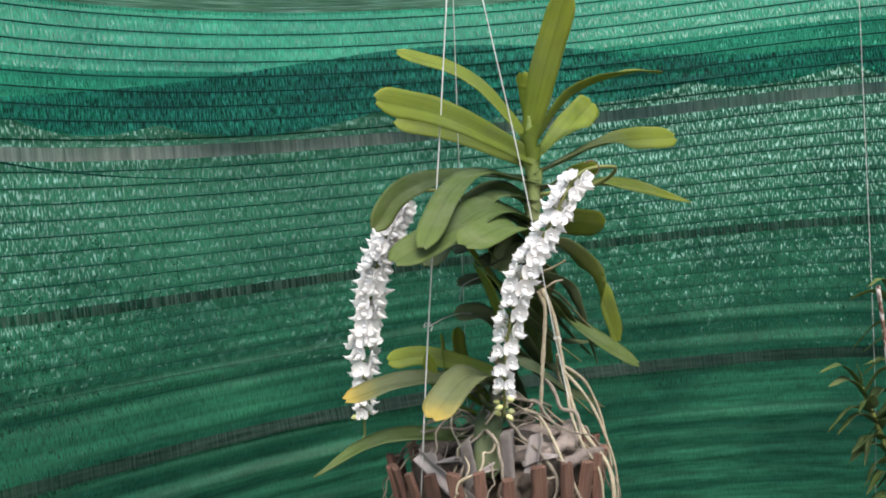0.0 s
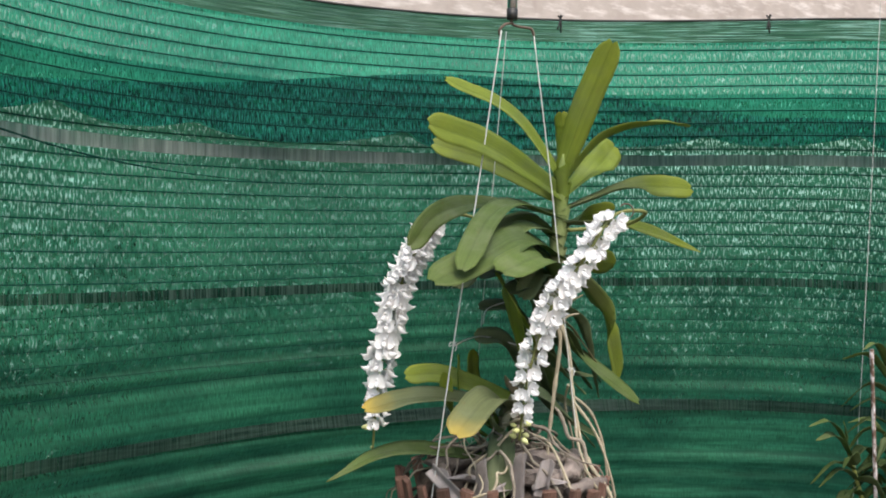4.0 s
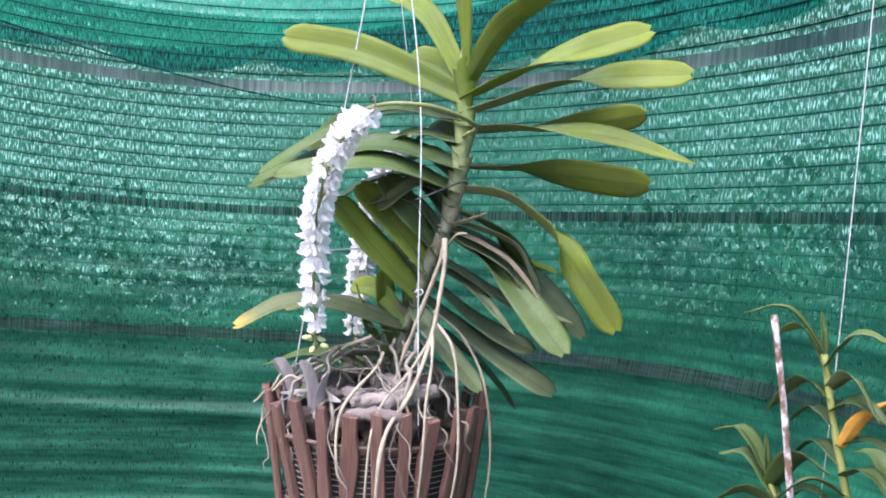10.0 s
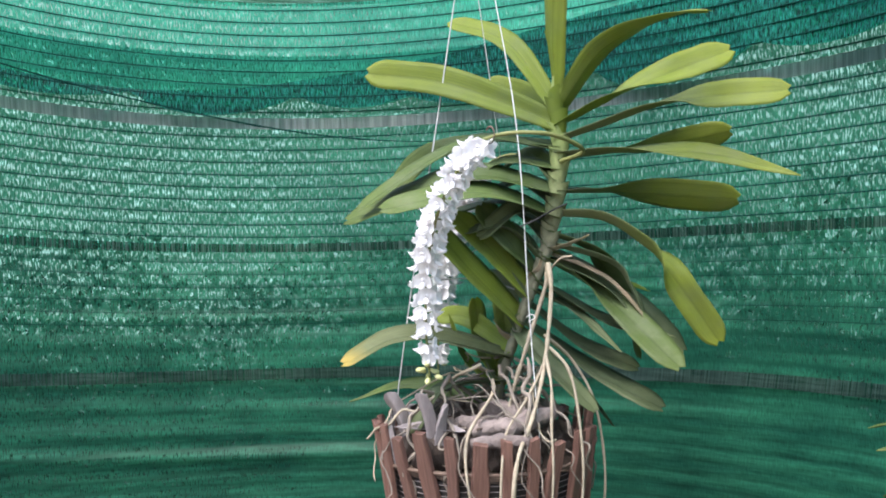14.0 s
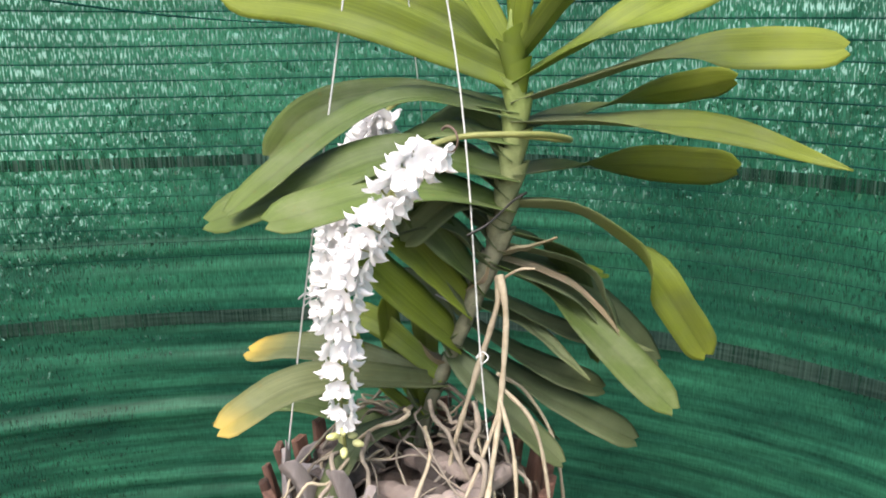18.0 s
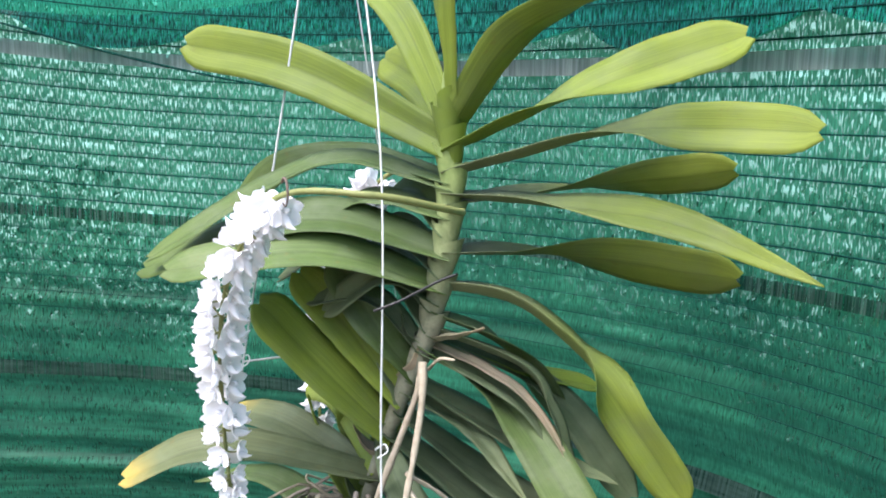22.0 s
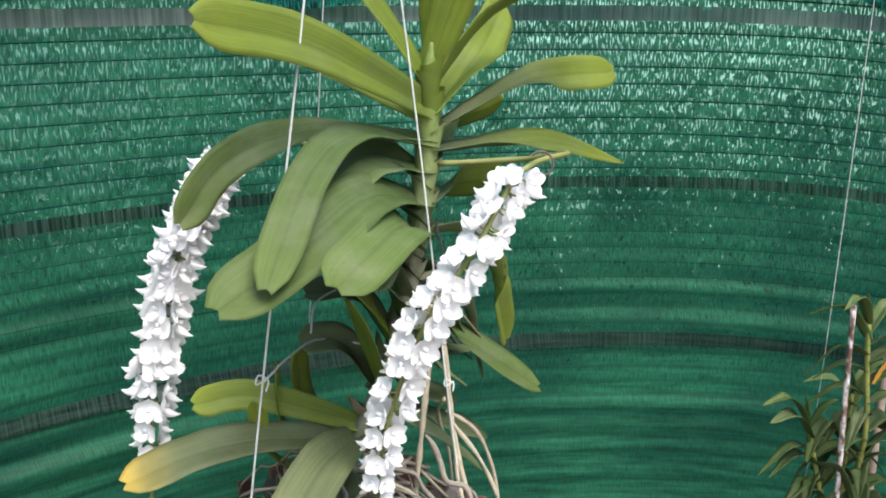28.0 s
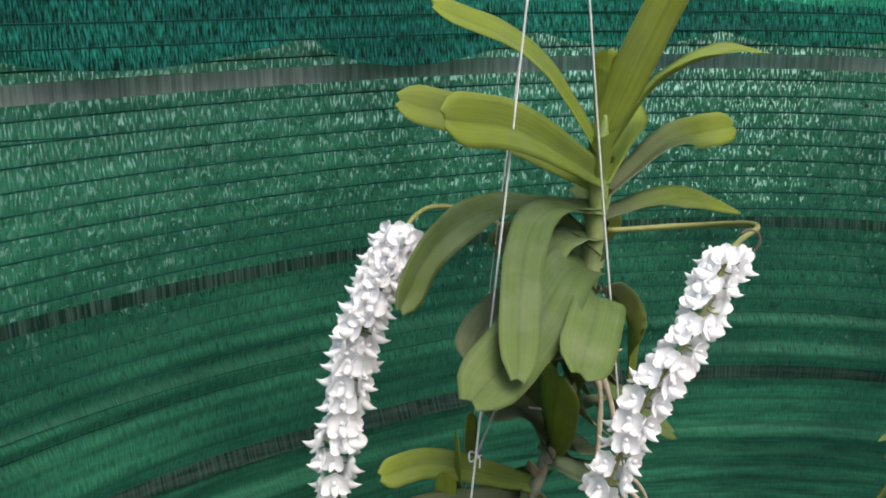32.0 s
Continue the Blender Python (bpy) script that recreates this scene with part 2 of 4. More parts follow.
WIRE = grainy("galvanised_wire", (0.4, 0.4, 0.38), (0.7, 0.7, 0.68), 200, 0.4, Metallic=0.5)
CORD = grainy("white_cord", (0.46, 0.48, 0.47), (0.66, 0.68, 0.67), 300, 0.6)
STEEL = grainy("pole_metal", (0.45, 0.45, 0.46), (0.68, 0.68, 0.7), 60, 0.3, (1, 1, 0.2), 0.1, Metallic=1.0)
BLACK = grainy("black_plastic", (0.012, 0.012, 0.012), (0.03, 0.03, 0.03), 100, 0.5)
RUST = grainy("rusty_wire", (0.06, 0.04, 0.03), (0.16, 0.11, 0.08), 200, 0.7)
BARK = grainy("bark_chunk", (0.07, 0.052, 0.042), (0.34, 0.265, 0.215), 70, 0.95, bump=1.0, dist=0.008, vary=0.45)
BARK_PALE = grainy("pale_bark", (0.13, 0.10, 0.09), (0.37, 0.315, 0.285), 60, 0.95, bump=1.0, dist=0.008, vary=0.35)
HUSK = grainy("dry_leaf", (0.15, 0.13, 0.125), (0.40, 0.365, 0.36), 60, 0.85, (1, 1, 0.3))
SOIL = grainy("potting_mix", (0.03, 0.022, 0.015), (0.16, 0.11, 0.075), 130, 0.95, bump=1.0, dist=0.008)
CANE = grainy("cane", (0.16, 0.19, 0.04), (0.3, 0.31, 0.09), 70, 0.6)
q = Nodes("stake_paint")
flakes = q.noise(q.coords(scale=(1, 1, 0.55)), 140, 3, 0.6)
c = q.ramp(flakes, (0.42, (0.14, 0.085, 0.06)), (0.5, (0.42, 0.36, 0.35)), (0.58, (0.66, 0.62, 0.63)))
q.bump(flakes, 0.6)
STAKE = q.done(c, 0.75)
GROUND = grainy("ground_soil", (0.09, 0.07, 0.05), (0.22, 0.18, 0.13), 12, 0.95, bump=0.6, dist=0.02)
HEDGE = grainy("hedge_leaf", (0.012, 0.03, 0.012), (0.04, 0.075, 0.025), 30, 0.6)

q = Nodes("plaster")
pc = q.coords()
# Bright stretched patches paint dappled sunlight onto the plaster.
sun_dapple = q.noise(q.coords(scale=(1.0, 1.0, 4.2)), 7.5, 4, 0.6)
c = q.mix(0.6, q.ramp(sun_dapple, (0.5, (0.33, 0.28, 0.25)), (0.66, (0.85, 0.82, 0.8))), q.ramp(q.noise(pc, 9, 6), (0.3, (0.40, 0.345, 0.32)), (0.7, (0.62, 0.56, 0.53))))
q.bump(q.noise(pc, 60, 4), 0.3)
PLASTER = q.done(c, 0.9)

q = Nodes("petal")
c = q.ramp(q.noise(q.coords(), 60, 3), (0.3, (0.88, 0.875, 0.89)), (0.6, (0.95, 0.947, 0.955)))
tr = q.n("BsdfTranslucent", Color=(0.95, 0.95, 0.96, 1))
PETAL = q.done(c, 0.55)
ms = q.n("MixShader", Fac=0.34)
q.link(q.b.outputs[0], ms.inputs[1])
q.link(tr.outputs[0], ms.inputs[2])
q.link(ms.outputs[0], q.out.inputs[0])

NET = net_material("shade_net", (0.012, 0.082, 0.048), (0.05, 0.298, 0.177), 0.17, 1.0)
# Same cloth in brighter colours: daylight from behind is put into the tapes.
NET_BACKLIT = net_material("upper_net_backlit", (0.014, 0.18, 0.118), (0.08, 0.68, 0.455), 0.35, 0.8)
HEM = net_material("net_hem", (0.02, 0.075, 0.045), (0.08, 0.19, 0.12), 0.22, 0.7, (14, 620, 1), False, 0.1)
SELV = net_material("net_selvedge", (0.17, 0.20, 0.195), (0.52, 0.54, 0.54), 0.12, 0.3, (300, 8, 1), False)
SELV_DARK = net_material("net_selvedge_dark", (0.009, 0.036, 0.028), (0.095, 0.155, 0.135), 0.3, 0.75, (420, 4, 1), False, 0.1)
# Dark tapes stand for the light held back where the cloth lies double.
FLAP = net_material("net_flap", (0.002, 0.026, 0.024), (0.036, 0.40, 0.33), 0.14, 1.0, crisp=0.1)
THREAD = grainy("net_thread", (0.002, 0.022, 0.018), (0.008, 0.05, 0.04), 80, 0.95, Specular_IOR_Level=0.05)


# ---- builders ----
def mesh_from(name, bm, mat, smooth=True):
    me = bpy.data.meshes.new(name)
    bm.to_mesh(me)
    bm.free()
    for m in mat if isinstance(mat, (list, tuple)) else (mat,):
        me.materials.append(m)
    if smooth:
        for p in me.polygons:
            p.use_smooth = True
    return me


def part(name, bm, mat, parent=None, label="", smooth=True):
    ob = new(name, mesh_from(name, bm, mat, smooth) if isinstance(bm, bmesh.types.BMesh) else bm)
    ob.parent = parent
    return tagged(ob, label)


def thing(name, at=(0, 0, 0), label="", category="", group="", kind=""):
    ob = new(name)
    ob.empty_display_size = 0.02
    ob.location = at
    return tagged(ob, label, category, group, kind)


def curve_points(pts, n):
    """A smooth line (Catmull-Rom) of n + 1 points through a few given ones."""
    p = [Vector(v) for v in pts]
    p = [2 * p[0] - p[1]] + p + [2 * p[-1] - p[-2]]
    out = []
    for i in range(n + 1):
        u = i / n * (len(p) - 3)
        k = min(int(u), len(p) - 4)
        t = u - k
        a, b, c, d = p[k:k + 4]
        out.append(0.5 * (2 * b + (c - a) * t + (2 * a - 5 * b + 4 * c - d) * t * t + (3 * b - a - 3 * c + d) * t ** 3))
    return out


def tube(bm, pts, radius, sides=7, n=24, smoothed=True, wob=0.0, seed=0):
    """A round rod along a line; radius: a number or a function of 0..1."""
    line = curve_points(pts, n) if smoothed else [Vector(v) for v in pts]
    rings = []
    side = None
    for i, p in enumerate(line):
        u = i / (len(line) - 1)
        d = (line[min(i + 1, len(line) - 1)] - line[max(i - 1, 0)]).normalized()
        if side is None:
            side = d.orthogonal().normalized()
        side = (side - d * side.dot(d)).normalized()
        up = d.cross(side)
        r = radius(u) if callable(radius) else radius
        if wob:
            r *= 1 + wob * noise.noise((p * 90) + Vector((seed, 0, 0)))
        rings.append([bm.verts.new(p + r * (math.cos(a) * side + math.sin(a) * up)) for a in (2 * math.pi * k / sides for k in range(sides))])
    for a, b in zip(rings, rings[1:]):
        for k in range(sides):
            bm.faces.new((a[k], a[(k + 1) % sides], b[(k + 1) % sides], b[k]))
    bm.faces.new(rings[0][::-1])
    bm.faces.new(rings[-1])
    return bm


def rod(name, pts, radius, mat, parent=None, label="", sides=7, n=24, **kw):
    return part(name, tube(bmesh.new(), pts, radius, sides, n, **kw), mat, parent, label)


def leaf(parent, pts, width, mat, roll=0.0, twist=0.0, fold=0.25, tip="notch", name="leaf", label="", thick=0.0016, n=26, belly=0.55, neck=0.55, turn_at=0.5, span=0.56):
    """A strap leaf along a line: channelled along its midrib, with thickness. roll turns its face about the line, twist adds to it towards the tip."""
    line = curve_points(pts, n)
    bm = bmesh.new()
    uv = bm.loops.layers.uv.new("uv")
    across = (-1, -0.72, -0.36, -0.08, 0.08, 0.36, 0.72, 1)
    sheets = ([], [])
    seed = sum(pts[-1]) * 37
    for i, p in enumerate(line):
        u = i / n
        d = (line[min(i + 1, n)] - line[max(i - 1, 0)]).normalized()
        flat = d.cross(Vector((0, 0, 1)))
        if flat.length < 0.2:
            flat = d.cross(Vector((pts[-1][0] - pts[0][0], pts[-1][1] - pts[0][1], 0.0)).cross(Vector((0, 0, 1))).cross(d))
        flat.normalize()
        k = min(max((u - turn_at + span / 2) / span, 0.0), 1.0)
        a = radians(roll + twist * k * k * (3 - 2 * k))
        turn = Matrix.Rotation(a, 3, d)
        s = turn @ flat
        nrm = s.cross(d).normalized()
        w = width * 0.5 * (neck + (1 - neck) * math.sin(math.pi * u / (2 * belly))) if u < belly else width * 0.5
        if tip == "point":
            w *= max(1 - max(u - 0.35, 0) / 0.65, 0.0) ** 0.75 + 0.02
        elif u > 0.86:
            w *= max(1 - ((u - 0.86) / 0.145) ** 2.6, 0.02) ** 0.5
        f = fold * (1.6 - 1.2 * u)
        for sheet, off in zip(sheets, (thick / 2, -thick / 2)):
            row = []
            for e in across:
                drop = abs(e) * f * w + 0.0012 * noise.noise(Vector((u * 9 + seed, e * 1.5, seed)))
                pull = Vector((0, 0, 0))
                if tip == "notch" and u > 0.95:
                    pull = d * (width * 0.12 * (abs(e) - 0.3) * (u - 0.95) / 0.05)
                edge = 1 + 0.03 * noise.noise(Vector((u * 14 + seed, 3.0 if e > 0 else 7.0, 0)))
                o = off * (1 - 0.7 * abs(e)) - (0.0009 if abs(e) < 0.1 and off > 0 else 0.0)
                row.append(bm.verts.new(p + s * (e * w * edge) + nrm * (drop + o) + pull))
            sheet.append(row)
    top, low = sheets
    m = len(across) - 1

    def face(vs, us):
        fc = bm.faces.new(vs)
        for lp, q_uv in zip(fc.loops, us):
            lp[uv].uv = q_uv

    for i in range(n):
        for k in range(m):
            a, b, c0, c1 = i / n, (i + 1) / n, k / m, (k + 1) / m
            face((top[i][k], top[i][k + 1], top[i + 1][k + 1], top[i + 1][k]), ((a, c0), (a, c1), (b, c1), (b, c0)))
            face((low[i][k + 1], low[i][k], low[i + 1][k], low[i + 1][k + 1]), ((a, c1), (a, c0), (b, c0), (b, c1)))
        for k in (0, m):
            face((top[i][k], top[i + 1][k], low[i + 1][k], low[i][k]), ((i / n, 0), ((i + 1) / n, 0), ((i + 1) / n, 0), (i / n, 0)))
    bmesh.ops.recalc_face_normals(bm, faces=bm.faces)
    return part(name, bm, mat, parent, label)


# ---- setting ----
NET_R, NET_X, NET_Y = 1.172, 0.0, -0.80      # the net hangs in a curved bay round the plant


def series(a, *terms):
    """A power series in the bearing, with no constant term, held still at the far ends."""
    a = min(max(a, -1.0), 1.0)
    return sum(c * a ** (k + 1) for k, c in enumerate(terms))


def ripple(a, z):
    """How far the cloth stands off its curve: slack folds that grow downwards."""
    low = min(max((0.235 - z) / 0.13, 0.0), 1.0)
    wave = math.sin(188.0 * z + 4.5 * noise.noise(Vector((a * 1.3, z * 8.0, 6.0))))
    r = 0.007 * noise.noise(Vector((a * 3.4, z * 3.0, 1.0)))
    r += 0.009 * low * noise.noise(Vector((a * 1.6, z * 30.0, 4.0)))
    r += 0.0038 * low * (wave - 0.6 * max(wave, 0.0) ** 3) * max(1.0 + 1.7 * noise.noise(Vector((a * 2.2, z * 13.0, 2.0))), 0.12)
    return r + 0.002 * noise.noise(Vector((a * 7, z * 14, 9.0)))


def net_at(a, z, off=0.0):
    r = NET_R * (1 + series(a, -0.1861, -0.1262, -0.0087, -0.0182)) - off + ripple(a, z)
    hang = series(a, 0.0374, 0.056, 0.0245, -0.0416, -0.0902)
    pull = min(max(z, -0.15), 0.65) * series(a, -0.0863, 0.03, -0.1175)
    return Vector((NET_X + r * math.sin(a), NET_Y + r * math.cos(a), z + hang + pull + 0.003 * math.sin(6.1 * a + 1)))


A0, A1 = radians(-68), radians(74)


def net_sheet(low, high, off, rows, cols=230):
    """A sheet of net between two heights (numbers or functions of the bearing)."""
    bm = bmesh.new()
    uv = bm.loops.layers.uv.new("uv")
    grid = []
    for j in range(rows + 1):
        row = []
        for i in range(cols + 1):
            a = A0 + (A1 - A0) * i / cols
            zl, zh = (f(a) if callable(f) else f for f in (low, high))
            z = zl + (zh - zl) * j / rows
            o = off(a, j / rows) if callable(off) else off
            v = bm.verts.new(net_at(a, z, o))
            row.append((v, (a * NET_R, z)))
        grid.append(row)
    for r0, r1 in zip(grid, grid[1:]):
        for i in range(cols):
            quad = (r0[i], r0[i + 1], r1[i + 1], r1[i])
            f = bm.faces.new([v for v, _ in quad])
            for lp, (_, w) in zip(f.loops, quad):
                lp[uv].uv = w
    return bm


SEAMS = (0.394, 0.202, 0.006)
NET_TOP, NET_LOW = 0.615, -1.2


PEAKS = (-72, -58, -45, -33, -21, -12, 3, 15, 26, 38, 51, 63, 80)


def scallop(a):
    """The sagging lower edge of the upper cloth, tied up at every peak."""
    d = math.degrees(a)
    k = max(i for i in range(len(PEAKS) - 1) if PEAKS[i] <= d)
    gap = PEAKS[k + 1] - PEAKS[k]
    u = (d - PEAKS[k]) / gap
    sag = 0.0026 * gap * (0.8 + 0.3 * math.sin(k * 2.3))
    return 0.4335 + 0.005 * math.sin(k * 1.9) * (1 - u) - sag * math.sin(math.pi * u ** 0.86) ** 0.75 + 0.003 * math.sin(a * 11)


def band(a):
    """The upper limit of the doubled part of the upper cloth."""
    k = min(max((a + 0.5) / 0.45, 0.0), 1.0) * (1 - 0.7 * min(max((a - 0.25) / 0.3, 0.0), 1.0))
    return 0.442 + 0.056 * k * k * (3 - 2 * k) + 0.016 * k * math.sin(a * 4.3 + 1.0) + 0.007 * math.sin(a * 13)


net = thing("shade_net", label="green woven plastic shade net hung as a curved fence", category="shade net", kind="structure")
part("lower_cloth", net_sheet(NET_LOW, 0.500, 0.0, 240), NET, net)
part("flap_edge", net_sheet(scallop, band, lambda a, v: 0.018 + 0.02 * (1 - 0.6 * v) * (0.6 + 0.4 * math.sin(a * 5)), 6), FLAP, net, "doubled edge of the upper cloth, its shade put into darker tapes")
part("upper_cloth", net_sheet(scallop, 0.579, lambda a, v: 0.012 + 0.02 * (1 - v) * (0.6 + 0.4 * math.sin(a * 5)), 16), NET_BACKLIT, net, "upper cloth coloured brighter as if lit from behind, with a sagging scalloped lower edge")
part("hem", net_sheet(0.576, NET_TOP, 0.006, 3), HEM, net, "open-mesh brownish green hem")
for z in SEAMS:
    h = 0.0085 if z > 0.3 else 0.0066 if z > 0.1 else 0.0085
    part("selvedge", net_sheet(z - h, z + h, 0.0075, 1), SELV if z > 0.3 else SELV_DARK, net, "greyish selvedge strip")
for k in range(26):
    z = 0.566 - 0.0193 * k
    high = z > 0.43
    line = [net_at(a, z + 0.0015 * noise.noise(Vector((a * 3, z * 50, 2))), 0.019 + 0.02 * (1 - (z - 0.41) / 0.168) if high else 0.004) for a in (A0 + (A1 - A0) * i / 150 for i in range(151))]
    rod("thread", line, 0.0011 if high else 0.001 if z > 0.2 else 0.0005, THREAD, net, sides=4, smoothed=False)
rod("hem_cord", [net_at(A0 + (A1 - A0) * i / 60, NET_TOP, 0.006) for i in range(61)], 0.0018, BLACK, net, sides=5, smoothed=False)


def knot(a):
    bm = bmesh.new()
    p = net_at(a, NET_TOP, 0.01)
    for k in range(3):
        tube(bm, [p + Vector((0.004 * math.cos(k * 2.1), 0.004 * math.sin(k * 2.1), 0.006)), p, p + Vector((0.005 * math.cos(k * 2 + 1), 0, -0.012 - 0.004 * k))], 0.0014, 5, 6)
    part("tie", bm, BLACK, net, "black twisted tie")


for a in (-58, -42, -28, -13.5, 15, 31, 47):
    knot(radians(a))
sag = [net_at(radians(a), z, o) for a, z, o in ((-46, 0.45, 0.046), (-40, 0.437, 0.045), (-34, 0.421, 0.044), (-28, 0.402, 0.042), (-23, 0.386, 0.03), (-18, 0.372, 0.018), (-13, 0.362, 0.01), (-7, 0.354, 0.008))]
rod("slack_cord", sag, lambda u: 0.0012 * (1 - u ** 6) + 0.0002, THREAD, net, "dark slack cord lying on the net", sides=6, n=60, wob=0.4)

bm = bmesh.new()
bmesh.ops.create_grid(bm, x_segments=40, y_segments=40, size=400)
for v in bm.verts:
    v.co.z = -1.2
ground = tagged(part("ground", bm, GROUND), "bare brown garden soil", "ground", "", "structure")


def wall(name, x0, y0, x1, y1, z0, z1, t=0.12):
    bm = bmesh.new()
    d = Vector((x1 - x0, y1 - y0, 0)).normalized()
    s = Vector((-d.y, d.x, 0)) * t
    b = [Vector((x0, y0, z0)), Vector((x1, y1, z0)), Vector((x1, y1, z0)) + s, Vector((x0, y0, z0)) + s]
    vs = [bm.verts.new(v) for v in b] + [bm.verts.new(v + Vector((0, 0, z1 - z0))) for v in b]
    for f in ((0, 1, 5, 4), (1, 2, 6, 5), (2, 3, 7, 6), (3, 0, 4, 7), (4, 5, 6, 7), (3, 2, 1, 0)):
        bm.faces.new([vs[k] for k in f])
    bmesh.ops.recalc_face_normals(bm, faces=bm.faces)
    tagged(part(name, bm, PLASTER, smooth=False), "pale plaster garden wall with sun dapples painted into its colour", "wall", "", "structure")


wall("wall_north", -4.2, 2.0, 5.2, 2.0, -1.2, 1.9)
wall("wall_east", 5.2, 2.0, 5.2, -0.6, -1.2, 1.9)
wall("wall_west", -4.2, -0.6, -4.2, 2.0, -1.2, 1.9)


# ---- the hanging orchid ----
STEM_LINE = [(-0.005, 0.03, -0.01), (0.02, 0.022, 0.07), (0.052, 0.012, 0.145), (0.074, 0.016, 0.2), (0.088, 0.016, 0.26), (0.093, 0.015, 0.31), (0.091, 0.012, 0.36), (0.09, 0.009, 0.385)]


def on_stem(z):
    for a, b in zip(STEM_LINE, STEM_LINE[1:]):
        if z <= b[2]:
            u = (z - a[2]) / (b[2] - a[2])
            return tuple(a[k] + (b[k] - a[k]) * u for k in range(3))
    return STEM_LINE[-1]


orchid = thing("orchid", label="flowering white orchid with arching strap leaves rooted in the basket", category="orchid")
rod("stem", STEM_LINE, lambda u: 0.0050 + 0.0018 * min(u * 2.2, 1.0) - 0.0055 * max(u - 0.85, 0) / 0.15, STEM, orchid, "grey-green stem", 10, 60, wob=0.1)


def olf(z, *rest, width=0.037, mat=None, **kw):
    """A leaf of the orchid from its height on the stem, through the given places."""
    b = on_stem(z)
    d = (Vector(rest[0]) - Vector(b))
    root = Vector(b) - d.normalized() * 0.004
    leaf(orchid, [tuple(root), *rest], width, mat or LEAF, **kw)


# upper tuft
olf(0.365, (0.098, -0.015, 0.43), (0.114, -0.049, 0.513), width=0.033, roll=-54, fold=0.25)
olf(0.37, (0.088, 0.008, 0.405), (0.084, 0.006, 0.434), width=0.020, fold=0.5)
olf(0.35, (0.032, 0.034, 0.430), (-0.048, 0.058, 0.468), width=0.026, roll=-45)
olf(0.335, (-0.024, -0.002, 0.385), (-0.118, -0.021, 0.404), width=0.036, roll=-72)
olf(0.33, (0.04, 0.07, 0.372), (-0.03, 0.113, 0.398), width=0.034, roll=-60)
olf(0.345, (0.144, -0.001, 0.405), (0.215, -0.018, 0.428), (0.258, -0.03, 0.427), width=0.032, roll=-30, twist=42)
olf(0.33, (0.175, 0.048, 0.373), (0.262, 0.109, 0.411), width=0.038, roll=-5, twist=60)
olf(0.315, (0.202, 0.026, 0.347), (0.258, 0.026, 0.352), (0.326, 0.026, 0.352), width=0.032, roll=-5, twist=70, turn_at=0.45, mat=LEAF_LOW)
olf(0.30, (0.171, 0.019, 0.299), (0.249, 0.023, 0.293), (0.336, 0.016, 0.266), width=0.038, roll=0, twist=55, tip="point", mat=LEAF_LOW)
olf(0.295, (0.175, 0.085, 0.308), (0.26, 0.106, 0.322), width=0.030, roll=10, twist=-75, mat=LEAF_LOW)
olf(0.26, (0.16, 0.072, 0.258), (0.266, 0.109, 0.247), width=0.036, roll=5, twist=-75, mat=LEAF_LOW)
olf(0.235, (0.135, 0.03, 0.228), (0.186, 0.043, 0.190), (0.222, 0.062, 0.135), (0.246, 0.077, 0.093), width=0.032, roll=-8, twist=112, turn_at=0.56, span=0.22, neck=0.5, belly=0.62, fold=0.45, mat=LEAF_LOW)
olf(0.205, (0.139, 0.036, 0.182), (0.16, 0.042, 0.152), (0.174, 0.046, 0.116), (0.19, 0.05, 0.075), width=0.019, mat=LEAF_OLD, roll=-10, twist=40, fold=0.4, tip="point")
olf(0.195, (0.1, 0.01, 0.203), (0.124, 0.008, 0.214), width=0.009, mat=LEAF_TAN, fold=0.8, tip="point", label="shrivelled leaf stub")
olf(0.215, (0.12, 0.049, 0.19), (0.135, 0.1, 0.13), (0.15, 0.112, 0.07), width=0.034, mat=LEAF_MID)
olf(0.19, (0.13, 0.041, 0.146), (0.216, 0.005, 0.075), width=0.034, roll=10, twist=20, mat=LEAF_MID)
olf(0.165, (0.126, 0.061, 0.116), (0.202, 0.067, 0.099), width=0.032, mat=LEAF_OLD, roll=20, tip="point")
olf(0.12, (0.111, 0.046, 0.063), (0.188, 0.048, 0.024), width=0.036, mat=LEAF_OLD, roll=20)
olf(0.10, (0.08, 0.08, 0.045), (0.116, 0.116, -0.011), width=0.034, mat=LEAF_OLD, roll=20)
olf(0.2, (0.138, 0.082, 0.152), (0.206, 0.087, 0.082), width=0.034, roll=20, mat=LEAF_OLD)
olf(0.195, (0.115, 0.03, 0.178), (0.15, 0.04, 0.152), (0.188, 0.035, 0.105), width=0.011, mat=LEAF_TAN, roll=25, tip="point", label="withered tan leaf")
olf(0.188, (0.115, 0.034, 0.168), (0.15, 0.046, 0.14), (0.186, 0.042, 0.097), width=0.028, mat=LEAF_OLD, roll=20, tip="point")
olf(0.155, (0.1, 0.035, 0.128), (0.15, 0.03, 0.086), width=0.026, mat=LEAF_OLD, roll=15, tip="point")
olf(0.2, (0.12, 0.08, 0.165), (0.158, 0.135, 0.145), width=0.024, roll=20)
olf(0.14, (0.1, 0.05, 0.09), (0.16, 0.06, 0.065), width=0.03, mat=LEAF_OLD, roll=25)
olf(0.11, (0.07, -0.005, 0.085), (0.13, -0.01, 0.03), width=0.026, mat=LEAF_OLD, roll=20)
